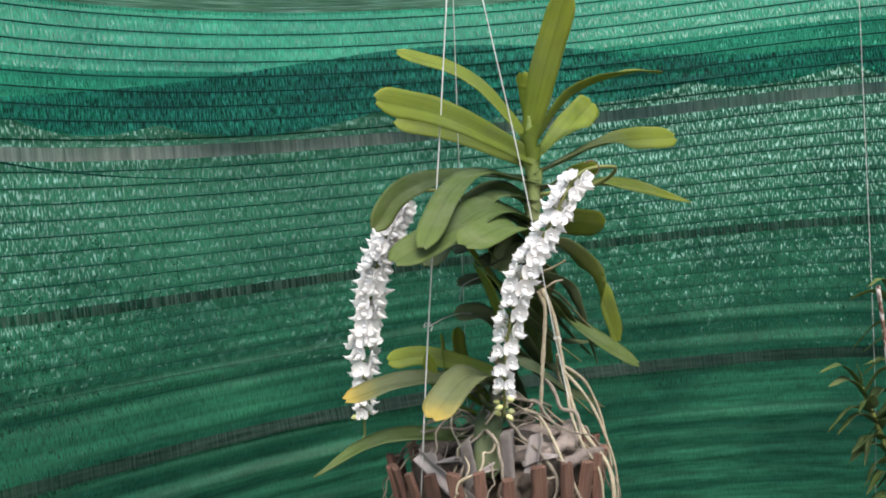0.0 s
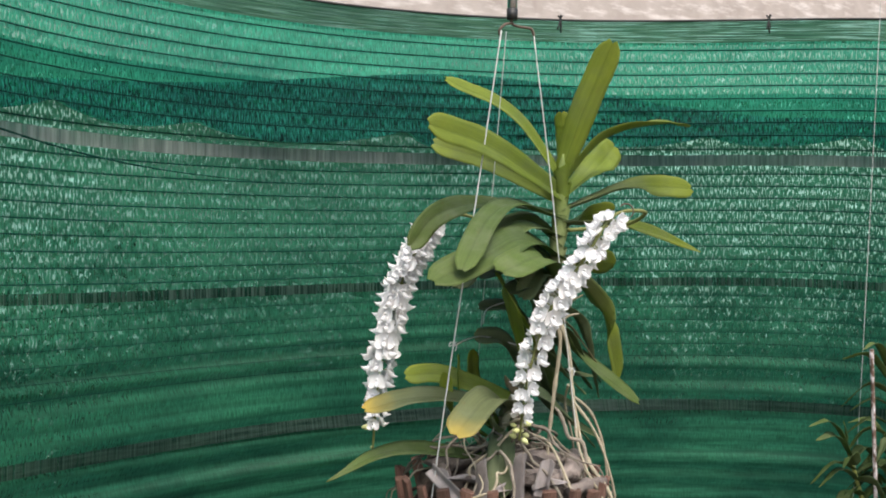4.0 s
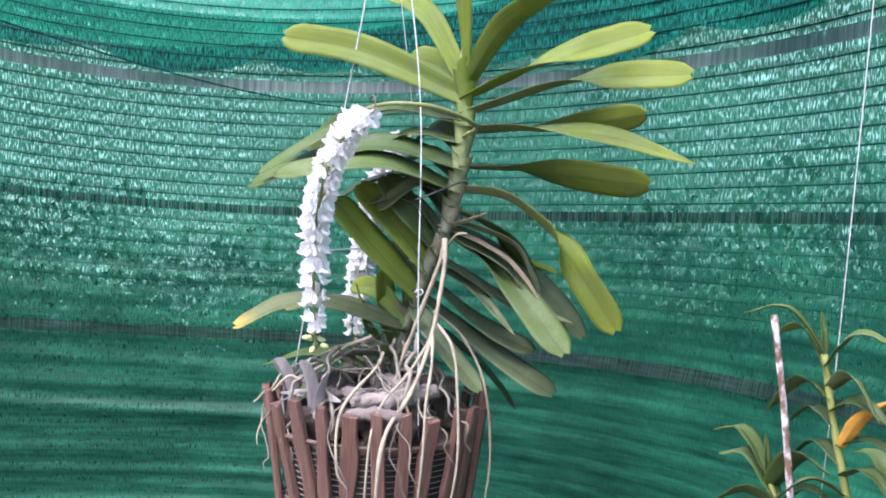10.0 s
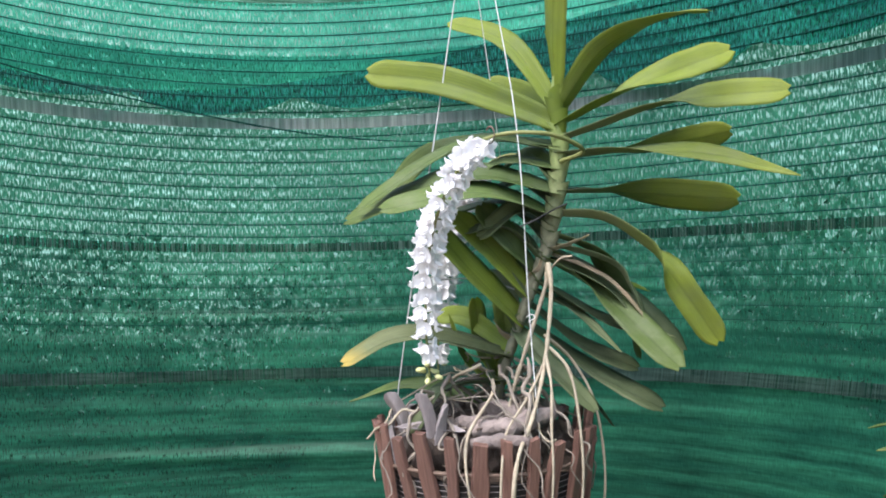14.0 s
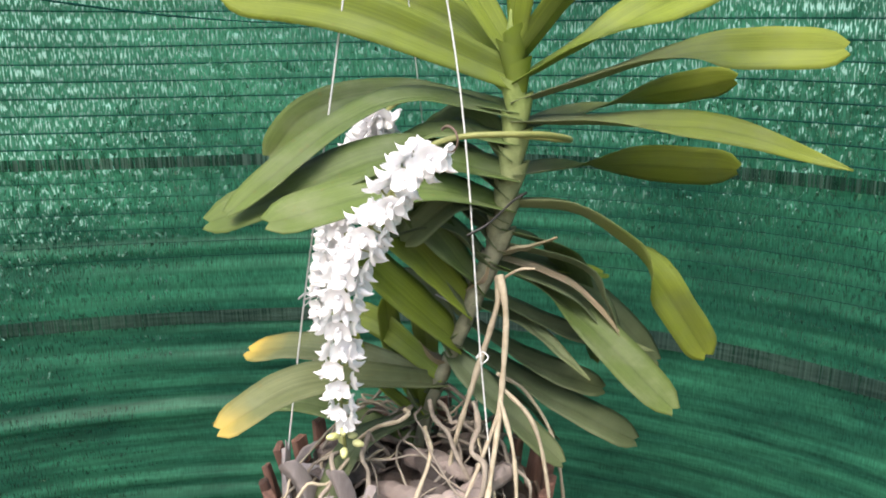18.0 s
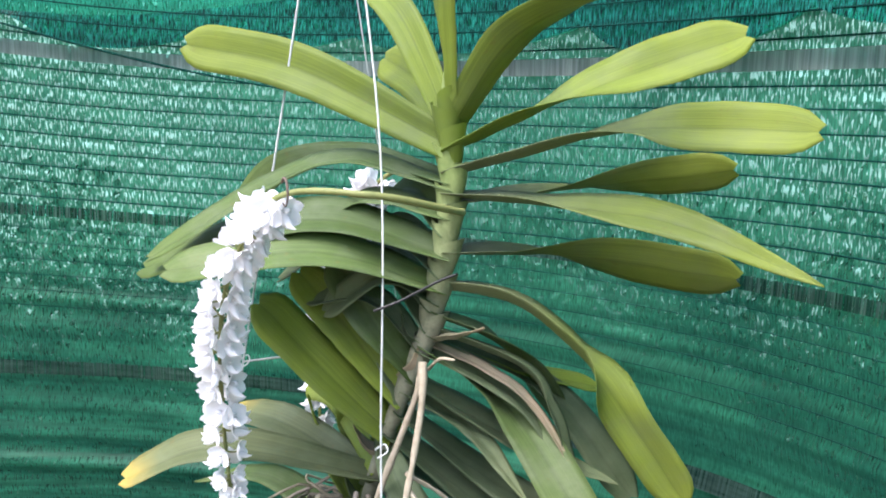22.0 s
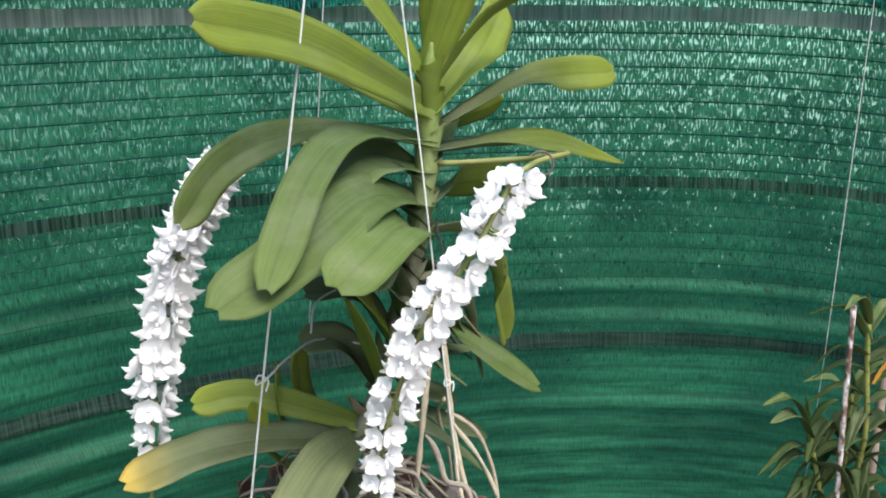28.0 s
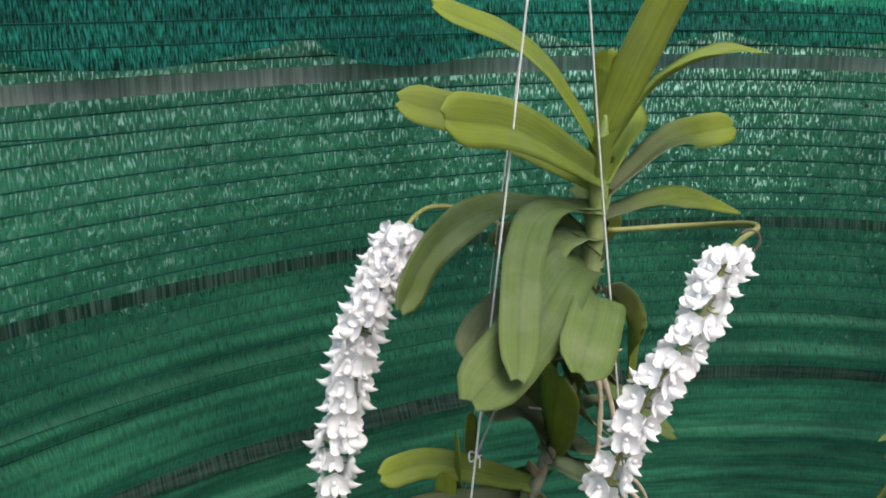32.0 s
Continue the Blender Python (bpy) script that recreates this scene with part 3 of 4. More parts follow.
# papery sheaths of fallen leaves along the lower stem
for k in range(7):
    z = 0.045 + 0.0235 * k
    side = 1 if k % 2 else -1
    p = Vector(on_stem(z))
    d = Vector((side * 0.9, -0.25 + 0.1 * math.sin(k * 2.1), 0.0))
    leaf(orchid, [tuple(p - d * 0.004), tuple(p + d * 0.011 + Vector((0, 0, 0.012))), tuple(p + d * (0.017 + 0.004 * math.sin(k)) + Vector((0, 0, 0.03)))], 0.018, (LEAF_OLD, LEAF_OLD, LEAF_TAN)[k % 3], tip="point", fold=0.7, name="sheath", thick=0.0008, n=8)
# leaf bases clasping the stem, each an oblique sleeve over the next
def sleeve(z, side, mat, r0, r1, length):
    bm = bmesh.new()
    rings = []
    for j in range(7):
        u = j / 6
        row = []
        for i in range(12):
            a = 2 * math.pi * i / 12
            slope = 0.5 + 0.5 * math.cos(a) * side
            zz = z + length * u * (0.62 + 0.38 * slope)
            c = Vector(on_stem(min(zz, 0.385)))
            r = (r0 + (r1 - r0) * u * slope) * (1 - 0.12 * u * (1 - slope))
            row.append(bm.verts.new((c.x + r * math.cos(a), c.y + 0.82 * r * math.sin(a), zz)))
        rings.append(row)
    for a, b in zip(rings, rings[1:]):
        for i in range(12):
            bm.faces.new((a[i], a[(i + 1) % 12], b[(i + 1) % 12], b[i]))
    part("leaf_base", bm, mat, orchid)


for k in range(16):
    z = 0.153 + 0.0132 * k
    low = z < 0.19
    sleeve(z, 1 if k % 2 else -1, LEAF if z > 0.315 else STEM, 0.0076 if low else 0.0082, 0.0104 if low else 0.0132, 0.022 if low else 0.027)
for k, (z, dx, dy, dz, m) in enumerate(((0.185, -0.075, -0.03, 0.035, LEAF_OLD), (0.205, -0.08, 0.028, 0.03, LEAF_OLD), (0.15, -0.06, 0.03, 0.05, LEAF_OLD), (0.245, -0.085, 0.01, 0.012, LEAF_OLD), (0.275, -0.08, 0.035, 0.012, LEAF_MID), (0.225, -0.07, -0.035, -0.01, LEAF_OLD), (0.115, -0.055, 0.02, 0.05, LEAF_OLD))):
    p = Vector(on_stem(z))
    e = Vector((dx, dy, dz))
    olf(z, tuple(p + e * 0.45 + Vector((0, 0, 0.022))), tuple(p + e), width=0.026, mat=m, roll=-18 - 4 * k, fold=0.5)
# the other rank
olf(0.31, (-0.001, 0.036, 0.323), (-0.074, 0.03, 0.309), (-0.112, 0.026, 0.272), width=0.027, roll=-22, twist=-58, mat=LEAF_MID)
olf(0.305, (0.015, 0.004, 0.322), (-0.04, -0.02, 0.303), (-0.108, -0.073, 0.25), width=0.029, roll=-20, mat=LEAF_MID)
olf(0.285, (0.03, 0.005, 0.295), (-0.035, -0.005, 0.262), width=0.027, roll=-20, mat=LEAF_MID)
olf(0.26, (0.01, -0.02, 0.282), (-0.06, -0.045, 0.262), (-0.132, -0.057, 0.238), width=0.043, roll=-32, mat=LEAF_MID)
olf(0.235, (0.02, -0.04, 0.262), (-0.071, -0.092, 0.248), width=0.04, roll=-30, mat=LEAF_MID)
olf(0.22, (0.03, 0.03, 0.25), (-0.03, 0.022, 0.243), (-0.058, 0.012, 0.226), width=0.03, roll=-15, mat=LEAF_OLD)
olf(0.12, (0.005, -0.015, 0.17), (-0.03, -0.045, 0.222), width=0.040, roll=-50, mat=LEAF)
olf(0.15, (0.02, 0.0, 0.195), (-0.02, -0.012, 0.24), width=0.034, roll=-45, mat=LEAF)
olf(0.17, (0.04, 0.0, 0.205), (0.005, 0.0, 0.25), width=0.032, roll=-40, mat=LEAF_MID)
olf(0.08, (-0.06, -0.055, 0.11), (-0.124, -0.091, 0.085), width=0.036, mat=LEAF_YELLOW, roll=-22, fold=0.35, label="leaf with a yellowing tip")
olf(0.08, (-0.08, 0.035, 0.1), (-0.154, 0.048, 0.09), width=0.036, mat=LEAF_YELLOW, roll=-20, label="leaf with a yellowing tip")
olf(0.02, (-0.11, 0.055, 0.038), (-0.199, 0.052, 0.014), width=0.028, tip="point", roll=-25, mat=LEAF_MID)
olf(0.09, (-0.04, 0.065, 0.118), (-0.085, 0.079, 0.119), width=0.024, roll=-60)
olf(0.05, (-0.02, 0.055, 0.085), (-0.028, 0.055, 0.142), width=0.024)
olf(0.05, (0.005, 0.065, 0.1), (0.0, 0.067, 0.145), width=0.022)
olf(0.04, (-0.04, 0.045, 0.075), (-0.055, 0.04, 0.125), width=0.016)
olf(0.05, (-0.03, -0.04, 0.052), (-0.055, -0.07, 0.008), width=0.03, mat=LEAF_OLD)


def flower_mesh():
    """A small waxy flower facing +x: three rounded sepals, two side petals, a pointed keel-shaped lip and a spur."""
    bm = bmesh.new()
    for k, (ang, ln, w) in enumerate(((90, 1.0, 1.0), (32, 1.05, 0.95), (148, 1.05, 0.95), (-28, 1.1, 0.9), (-152, 1.1, 0.9))):
        a = radians(ang)
        d, s = Vector((0, math.cos(a), math.sin(a))), Vector((0, -math.sin(a), math.cos(a)))
        rows = []
        for u in (0.0, 0.2, 0.45, 0.7, 0.88, 1.0):
            hw = 0.0068 * w * (0.3 + 0.7 * math.sin(math.pi * min(u * 1.15, 1.0) * 0.5 + 0.2)) * (1 - u ** 3.2) ** 0.6 + 0.0002
            p = d * (0.0112 * ln * u) + Vector((0.0062 * u * u + 0.0010 * (k % 2) - 0.003 * u, 0, 0))
            rows.append([bm.verts.new(p + s * (e * hw) + Vector((0.0022 * abs(e) * u, 0, 0))) for e in (-1, -0.5, 0, 0.5, 1)])
        for r0, r1 in zip(rows, rows[1:]):
            for e in range(4):
                bm.faces.new((r0[e], r0[e + 1], r1[e + 1], r1[e]))
    tube(bm, [(0.0, 0, -0.001), (0.005, 0, -0.0045), (0.0092, 0, -0.0058), (0.0138, 0, -0.0054)], lambda u: 0.0046 * (1 - 0.95 * u ** 1.3) * (0.6 + 0.4 * math.sin(3 * u)), 6, 7)
    tube(bm, [(0.001, 0, 0.001), (0.0055, 0, 0.0025)], 0.0019, 5, 2)
    return mesh_from("flower", bm, PETAL)


FLOWER = flower_mesh()
bm = bmesh.new()
tube(bm, [(0, 0, 0), (0.003, 0, 0), (0.007, 0, -0.001)], lambda u: 0.0026 * math.sin(0.5 + 2.2 * u), 6, 5)
BUD_MESH = mesh_from("bud", bm, BUD)


def spike(stalk, spine, count, buds, seed, turn, ranks, size):
    """A hanging flower spike: a bare stalk, then a dense cylinder of flowers, with buds at its end."""
    rng = random.Random(seed)
    n = 120
    line = curve_points(spine, n)
    sp = rod("flower_spike", stalk[:-1] + spine, lambda u: 0.0024 - 0.0011 * u, STALK, orchid, "hanging spike densely set with white flowers", 7, 80, wob=0.15)
    total = count + buds
    for k in range(total):
        u = min(max((k + 0.5 + rng.uniform(-0.9, 0.9)) / count * 0.93, 0.002), 0.94) if k < count else rng.uniform(0.93, 0.999)
        i = min(int(u * n), n - 1)
        p, d = line[i], (line[i + 1] - line[i]).normalized()
        s = (Vector((1, 0, 0)) - d * d.x).normalized()
        ang = turn + (k % ranks) * 2 * math.pi / ranks + 0.25 * math.sin(u * 5) + rng.uniform(-0.4, 0.4)
        out = Matrix.Rotation(ang, 3, d) @ s
        bud = k >= count
        grow = 1.0 if k < count * 0.75 else 1.0 - 0.35 * (k - count * 0.75) / (count * 0.25)
        face = (out + d * -0.15 + Vector((0, 0, rng.uniform(-0.25, 0.35)))).normalized()
        up = Vector((0, 0, 1)) - face * face.z
        up = up.normalized() if up.length > 0.05 else Vector((0, 1, 0))
        side = up.cross(face)
        sc = (rng.uniform(0.80, 1.06) * grow * size) if not bud else rng.uniform(0.9, 1.35)
        gap = rng.uniform(0.0062, 0.0105) * grow * size if not bud else rng.uniform(0.003, 0.006)
        m = Matrix((face, side, up)).transposed().to_4x4() @ Matrix.Diagonal((sc, sc, sc, 1))
        m.translation = p + out * gap
        ob = part("bud" if bud else "flower", BUD_MESH if bud else FLOWER, None, sp, "yellowish unopened bud" if bud and k == count else "")
        ob.matrix_local = m
        if not bud:
            rod("pedicel", [p, p + out * gap * 0.5 + d * 0.001, p + out * gap], 0.0007, STALK, sp, sides=4, n=3)


spike([(0.096, 0.006, 0.293), (0.136, -0.05, 0.3), (0.112, -0.11, 0.314), (0.054, -0.122, 0.309)],
      [(0.054, -0.122, 0.309), (0.017, -0.12, 0.264), (-0.012, -0.102, 0.211), (-0.028, -0.084, 0.138), (-0.031, -0.073, 0.066)], 66, 10, 5, -0.1, 4, 0.95)
spike([(0.086, 0.03, 0.262), (0.04, 0.09, 0.3), (0.0, 0.11, 0.311), (-0.035, 0.108, 0.294)],
      [(-0.035, 0.108, 0.294), (-0.061, 0.109, 0.255), (-0.083, 0.113, 0.2), (-0.1, 0.116, 0.118), (-0.107, 0.118, 0.024)], 98, 3, 9, -0.1, 5, 1.08)

rod("stalk_end", [Vector((0.066, -0.128, 0.314)) + 0.008 * (math.cos(t) * Vector((0.8, -0.6, 0)) + math.sin(t) * Vector((0, 0, 1))) for t in (2.4 - 0.5 * k for k in range(10))], lambda u: 0.001 - 0.0005 * u, RUST, orchid, "dark curled dead stalk end", 6, 30)

# roots: two stout ones from the stem, and a tangle over the basket
for pts, r in (
    ([(0.078, 0.004, 0.182), (0.078, -0.006, 0.16), (0.06, -0.018, 0.1), (0.043, -0.03, 0.04), (0.036, -0.04, -0.02)], 0.0032),
    ([(0.08, 0.0, 0.185), (0.086, -0.012, 0.15), (0.082, -0.03, 0.08), (0.077, -0.06, 0.03), (0.075, -0.103, -0.002), (0.071, -0.112, -0.05), (0.064, -0.104, -0.14)], 0.0033),
    ([(0.083, -0.028, 0.09), (0.095, -0.05, 0.06), (0.1, -0.07, 0.02), (0.103, -0.08, -0.03), (0.092, -0.078, -0.13)], 0.002),
    ([(0.083, -0.028, 0.085), (0.07, -0.05, 0.05), (0.058, -0.085, 0.02), (0.06, -0.108, -0.008), (0.056, -0.112, -0.08)], 0.002),
    ([(0.08, 0.008, 0.178), (0.095, -0.002, 0.19), (0.108, -0.004, 0.192)], 0.0015),
    ([(0.082, -0.02, 0.1), (0.108, -0.03, 0.075), (0.12, -0.04, 0.03), (0.124, -0.045, -0.04), (0.112, -0.05, -0.12)], 0.0022),
    ([(0.08, -0.02, 0.11), (0.1, 0.01, 0.08), (0.122, 0.02, 0.03), (0.13, 0.022, -0.05), (0.12, 0.02, -0.13)], 0.002),
    ([(0.02, -0.02, 0.06), (0.03, -0.05, 0.05), (0.02, -0.1, 0.012), (0.03, -0.121, -0.04), (0.04, -0.117, -0.06)], 0.0022),
):
    rod("root", pts, lambda u, r=r: r * (0.9 - 0.35 * u), ROOT, orchid, "pale aerial root", 7, 40, wob=0.45)
def wander(pts, amp, seed, n=16):
    """The same line with the small bends of a root."""
    out = []
    for k, p in enumerate(curve_points(pts, n)):
        w = amp * min(1.0, k / 3, (n - k) / 2 + 0.3)
        out.append(p + w * Vector((noise.noise(p * 45 + Vector((seed, 0, 0))), noise.noise(p * 45 + Vector((0, seed, 5))), noise.noise(p * 45 + Vector((7, 0, seed))))))
    return out


for k, (pts, r) in enumerate((
    ([(-0.015, -0.02, 0.02), (-0.035, -0.055, 0.050), (-0.05, -0.085, 0.03), (-0.046, -0.1, -0.01), (-0.04, -0.1, -0.05)], 0.0021),
    ([(-0.01, -0.02, 0.03), (-0.02, -0.06, 0.066), (-0.004, -0.085, 0.03), (0.004, -0.1, -0.01), (0.0, -0.1, -0.06)], 0.0021),
    ([(-0.012, -0.03, 0.045), (-0.05, -0.075, 0.032), (-0.085, -0.085, 0.016), (-0.098, -0.085, 0.004)], 0.0017),
    ([(0.06, -0.02, 0.085), (0.068, -0.045, 0.06), (0.075, -0.06, 0.03), (0.078, -0.07, 0.0)], 0.0024),
)):
    rod("root", wander(pts, 0.016, 3.1 + k), lambda u, r=r: r * (1.0 - 0.3 * u), ROOT if k == 2 else ROOT_GREY, orchid, "", 7, 36, wob=0.45)
rr = random.Random(21)
for k in range(38):
    a0 = rr.uniform(0, 6.28)
    a1 = a0 + rr.uniform(-1.3, 1.3)
    h = rr.uniform(0.012, 0.05)
    r1 = rr.uniform(0.06, 0.116)
    fall = rr.uniform(-0.03, 0.01) if k % 3 else rr.uniform(-0.10, -0.03)
    if fall < -0.03:
        r1 = rr.uniform(0.122, 0.130)
    p0 = (0.012 + 0.018 * math.cos(a0), 0.022 + 0.018 * math.sin(a0), rr.uniform(0.0, 0.08))
    p1 = (0.01 + 0.05 * math.cos(a0 + 0.2), 0.01 + 0.05 * math.sin(a0 + 0.2), p0[2] * 0.4 + h)
    p2 = (r1 * 0.8 * math.cos(a1), r1 * 0.8 * math.sin(a1), h * 0.75)
    p3 = (r1 * math.cos(a1), r1 * math.sin(a1), fall * 0.35 + 0.005)
    p4 = ((r1 + 0.003) * math.cos(a1 + 0.12), (r1 + 0.003) * math.sin(a1 + 0.12), fall)
    r = rr.uniform(0.0008, 0.002)
    rod("root", wander([p0, p1, p2, p3, p4], 0.012, k * 1.7), lambda u, r=r: r * (1.1 - 0.5 * u), (ROOT, ROOT_GREY, ROOT_GREY, ROOT_GREY)[k % 4], orchid, "", 6, 36, wob=0.35)

# ---- the basket ----
basket = thing("hanging_basket", (0, 0, -0.17), "round hanging basket of upright brown wooden slats bound with wire", "basket")


def to_basket(ob):
    ob.matrix_parent_inverse = basket.matrix_basis.inverted()
    return ob


def slat_mesh(k):
    rng = random.Random(k)
    bm = bmesh.new()
    w, t, h = 0.0078 * rng.uniform(0.75, 1.15), 0.0034 * rng.uniform(0.8, 1.2), 0.175
    rings = []
    for j in range(9):
        u = j / 8
        z = -0.165 + h * u
        sag = 0.0042 * noise.noise(Vector((k * 3.3, u * 3, 0)))
        ww = w * (1 + 0.34 * noise.noise(Vector((k, u * 5, 2))))
        if j == 8:
            ww *= 0.86
        c = 0.0012
        rings.append([bm.verts.new((x + sag, y, z + (0.009 * noise.noise(Vector((k * 2.7, x * 300, 5))) if j == 8 else 0))) for x, y in (
            (-ww, -t + c), (-ww + c, -t), (ww - c, -t), (ww, -t + c), (ww, t - c), (ww - c, t), (-ww + c, t), (-ww, t - c))])
    for a, b in zip(rings, rings[1:]):
        for i in range(8):
            bm.faces.new((a[i], a[(i + 1) % 8], b[(i + 1) % 8], b[i]))
    bm.faces.new(rings[0][::-1])
    bm.faces.new(rings[-1])
    return mesh_from("slat", bm, WOOD, False)


SLATS = [slat_mesh(k) for k in range(9)]
rs = random.Random(3)
NS = 25
for k in range(NS):
    a = 2 * math.pi * (k + rs.uniform(-0.12, 0.12)) / NS
    ob = part("slat", SLATS[k % 9], None, basket)
    lean = math.atan2(0.030, 0.165) + rs.uniform(-0.06, 0.05)
    r_top = 0.119
    place = Matrix.Rotation(a, 4, "Z") @ Matrix.Translation((r_top, 0, 0.004 + rs.uniform(-0.011, 0.009))) @ Matrix.Rotation(math.pi / 2, 4, "Z") @ Matrix.Rotation(-lean * -1, 4, "X") @ Matrix.Rotation(rs.uniform(-0.06, 0.06), 4, "Y")
    ob.matrix_parent_inverse = basket.matrix_basis.inverted()
    ob.matrix_basis = place
for z, r in ((-0.022, 0.1125), (-0.095, 0.0995), (-0.15, 0.09)):
    ob = rod("binding_wire", [(r * math.cos(a), r * math.sin(a), z + 0.0015 * math.sin(3 * a)) for a in (i * math.pi / 16 for i in range(33))], 0.0021, RUST, basket, "rusty binding wire", 7, smoothed=False)
    to_basket(ob)
bm = bmesh.new()
rings = [[bm.verts.new((r * math.cos(a), r * math.sin(a), z)) for a in (i * math.pi / 24 for i in range(48))] for r, z in ((0.106, -0.03), (0.1, -0.07), (0.092, -0.11), (0.085, -0.16), (0.02, -0.164))]
for a, b in zip(rings, rings[1:]):
    for i in range(48):
        bm.faces.new((a[i], b[i], b[(i + 1) % 48], a[(i + 1) % 48]))
bm.faces.new(rings[-1])
to_basket(part("liner", bm, BLACK, basket, "black plastic net liner"))
bm = bmesh.new()
for k in range(20):
    z = -0.034 - 0.0062 * k
    r = 0.1072 - 0.165 * (-z - 0.03)
    tube(bm, [(r * math.cos(a), r * math.sin(a), z) for a in (i * math.pi / 20 for i in range(41))], 0.0005, 4, smoothed=False)
to_basket(part("liner_thread", bm, HUSK, basket, "pale threads of the liner net"))
bm = bmesh.new()
grid = []
for i in range(13):
    r = 0.108 * i / 12
    grid.append([bm.verts.new((r * math.cos(a), r * math.sin(a), -0.03 + 0.012 * noise.noise(Vector((r * 40 * math.cos(a), r * 40 * math.sin(a), 3))) + 0.02 * (1 - (r / 0.108) ** 2))) for a in (k * math.pi / 16 for k in range(32))])
for a, b in zip(grid[1:], grid[2:]):
    for k in range(32):
        bm.faces.new((a[k], b[k], b[(k + 1) % 32], a[(k + 1) % 32]))
bm.faces.new(grid[1])
tagged(part("potting_mix", bm, SOIL), "dark crumbly potting mix filling the basket", "soil", "", "stuff")


def chunk_mesh(k, fine=2):
    bm = bmesh.new()
    bmesh.ops.create_icosphere(bm, subdivisions=fine, radius=1)
    for v in bm.verts:
        v.co *= 1 + 0.38 * noise.noise(v.co * 1.3 + Vector((k * 9, 0, 0))) + 0.16 * noise.noise(v.co * 3.7 + Vector((0, k * 5, 0)))
    return mesh_from("bark_chunk", bm, BARK, False)


CHUNKS = [chunk_mesh(k) for k in range(6)]
PIECES = [chunk_mesh(k + 11, 1) for k in range(6)]
for m in PIECES:
    m.materials[0] = BARK_PALE
rc = random.Random(8)
for k in range(110):
    a, r = rc.uniform(0, 6.28), 0.092 * math.sqrt(rc.random())
    s = rc.uniform(0.005, 0.015)
    ob = new("bark_chunk", CHUNKS[k % 6])
    ob.matrix_basis = pose(r * math.cos(a), r * math.sin(a), -0.016 + 0.02 * (1 - (r / 0.1) ** 2) + s * 0.25, rc.uniform(0, 360), rc.uniform(0, 360), rc.uniform(0, 360)) @ Matrix.Diagonal((s * 1.5, s, s * 0.75, 1))
    tagged(ob, "rough grey-brown bark chunk in the basket", "bark", "bark chunks in the basket")
for k in range(13):
    a, r = radians(-95 + 27 * k + rc.uniform(-8, 8)), rc.uniform(0.035, 0.08)
    ob = new("bark_piece", PIECES[k % 6])
    ob.matrix_basis = pose(r * math.cos(a), r * math.sin(a), 0.014 + 0.014 * (1 - (r / 0.1) ** 2), rc.uniform(-25, 25), rc.uniform(-25, 25), rc.uniform(0, 360)) @ Matrix.Diagonal((rc.uniform(0.022, 0.036), rc.uniform(0.009, 0.014), rc.uniform(0.005, 0.009), 1))
    tagged(ob, "long pale piece of bark lying in the basket", "bark", "bark pieces in the basket")
for k in range(16):
    a, r, h = rc.uniform(0, 6.28), rc.uniform(0.02, 0.085), rc.uniform(0, 6.28)
    p = Vector((r * math.cos(a), r * math.sin(a), 0.008 + 0.014 * (1 - (r / 0.1) ** 2)))
    d = Vector((math.cos(h), math.sin(h), rc.uniform(-0.1, 0.3))) * rc.uniform(0.012, 0.028)
    tagged(rod("twig", [p - d, p + Vector((0, 0, 0.004)), p + d], rc.uniform(0.0012, 0.0024), RUST if k % 2 else BARK, sides=5, n=6, wob=0.4), "short dark twig among the bark", "twig", "twigs in the basket")
for x, y, z, rz, ln in ((-0.05, -0.07, 0.008, 200, 0.05), (-0.075, -0.03, 0.012, 150, 0.045), (0.0, -0.09, 0.012, 340, 0.04), (-0.085, 0.0, 0.014, 80, 0.045)):
    d = Vector((math.cos(radians(rz)), math.sin(radians(rz)), 0))
    p = Vector((x, y, z))
    holder = thing("dry_leaf", (0, 0, 0), "curled pale grey dry leaf lying in the basket", "dry leaf", "dry leaves in the basket")
    leaf(holder, [tuple(p - d * ln / 2), tuple(p + Vector((0, 0, 0.006))), tuple(p + d * ln / 2 + Vector((0, 0, 0.008)))], 0.011, HUSK, roll=rc.uniform(-50, 50), tip="point", fold=1.2, name="blade", thick=0.0008, n=12)
for x, y, lx, ly, h, roll in ((-0.062, -0.066, -0.018, -0.012, 0.052, 70), (-0.030, -0.082, -0.008, -0.008, 0.056, 40), (-0.008, -0.088, 0.006, -0.004, 0.046, 60)):
    holder = thing("dry_husk", (0, 0, 0), "upright curled greyish white dry husk in the basket", "dry husk", "dry husks in the basket")
    leaf(holder, [(x, y, -0.012), (x + lx * 0.4, y + ly * 0.4, h * 0.5), (x + lx, y + ly, h)], 0.016, HUSK, roll=roll, tip="round", fold=1.3, name="blade", thick=0.0014, n=14, neck=0.9)
holder = thing("liner_strip", (0, 0, 0), "torn pale strip of liner cloth hanging inside the slats", "liner strip")
leaf(holder, [(-0.1, -0.008, 0.03), (-0.088, -0.046, 0.004), (-0.064, -0.074, -0.03), (-0.03, -0.094, -0.062)], 0.017, HUSK, roll=75, tip="round", fold=0.5, name="cloth", thick=0.0012, n=24, neck=0.9)
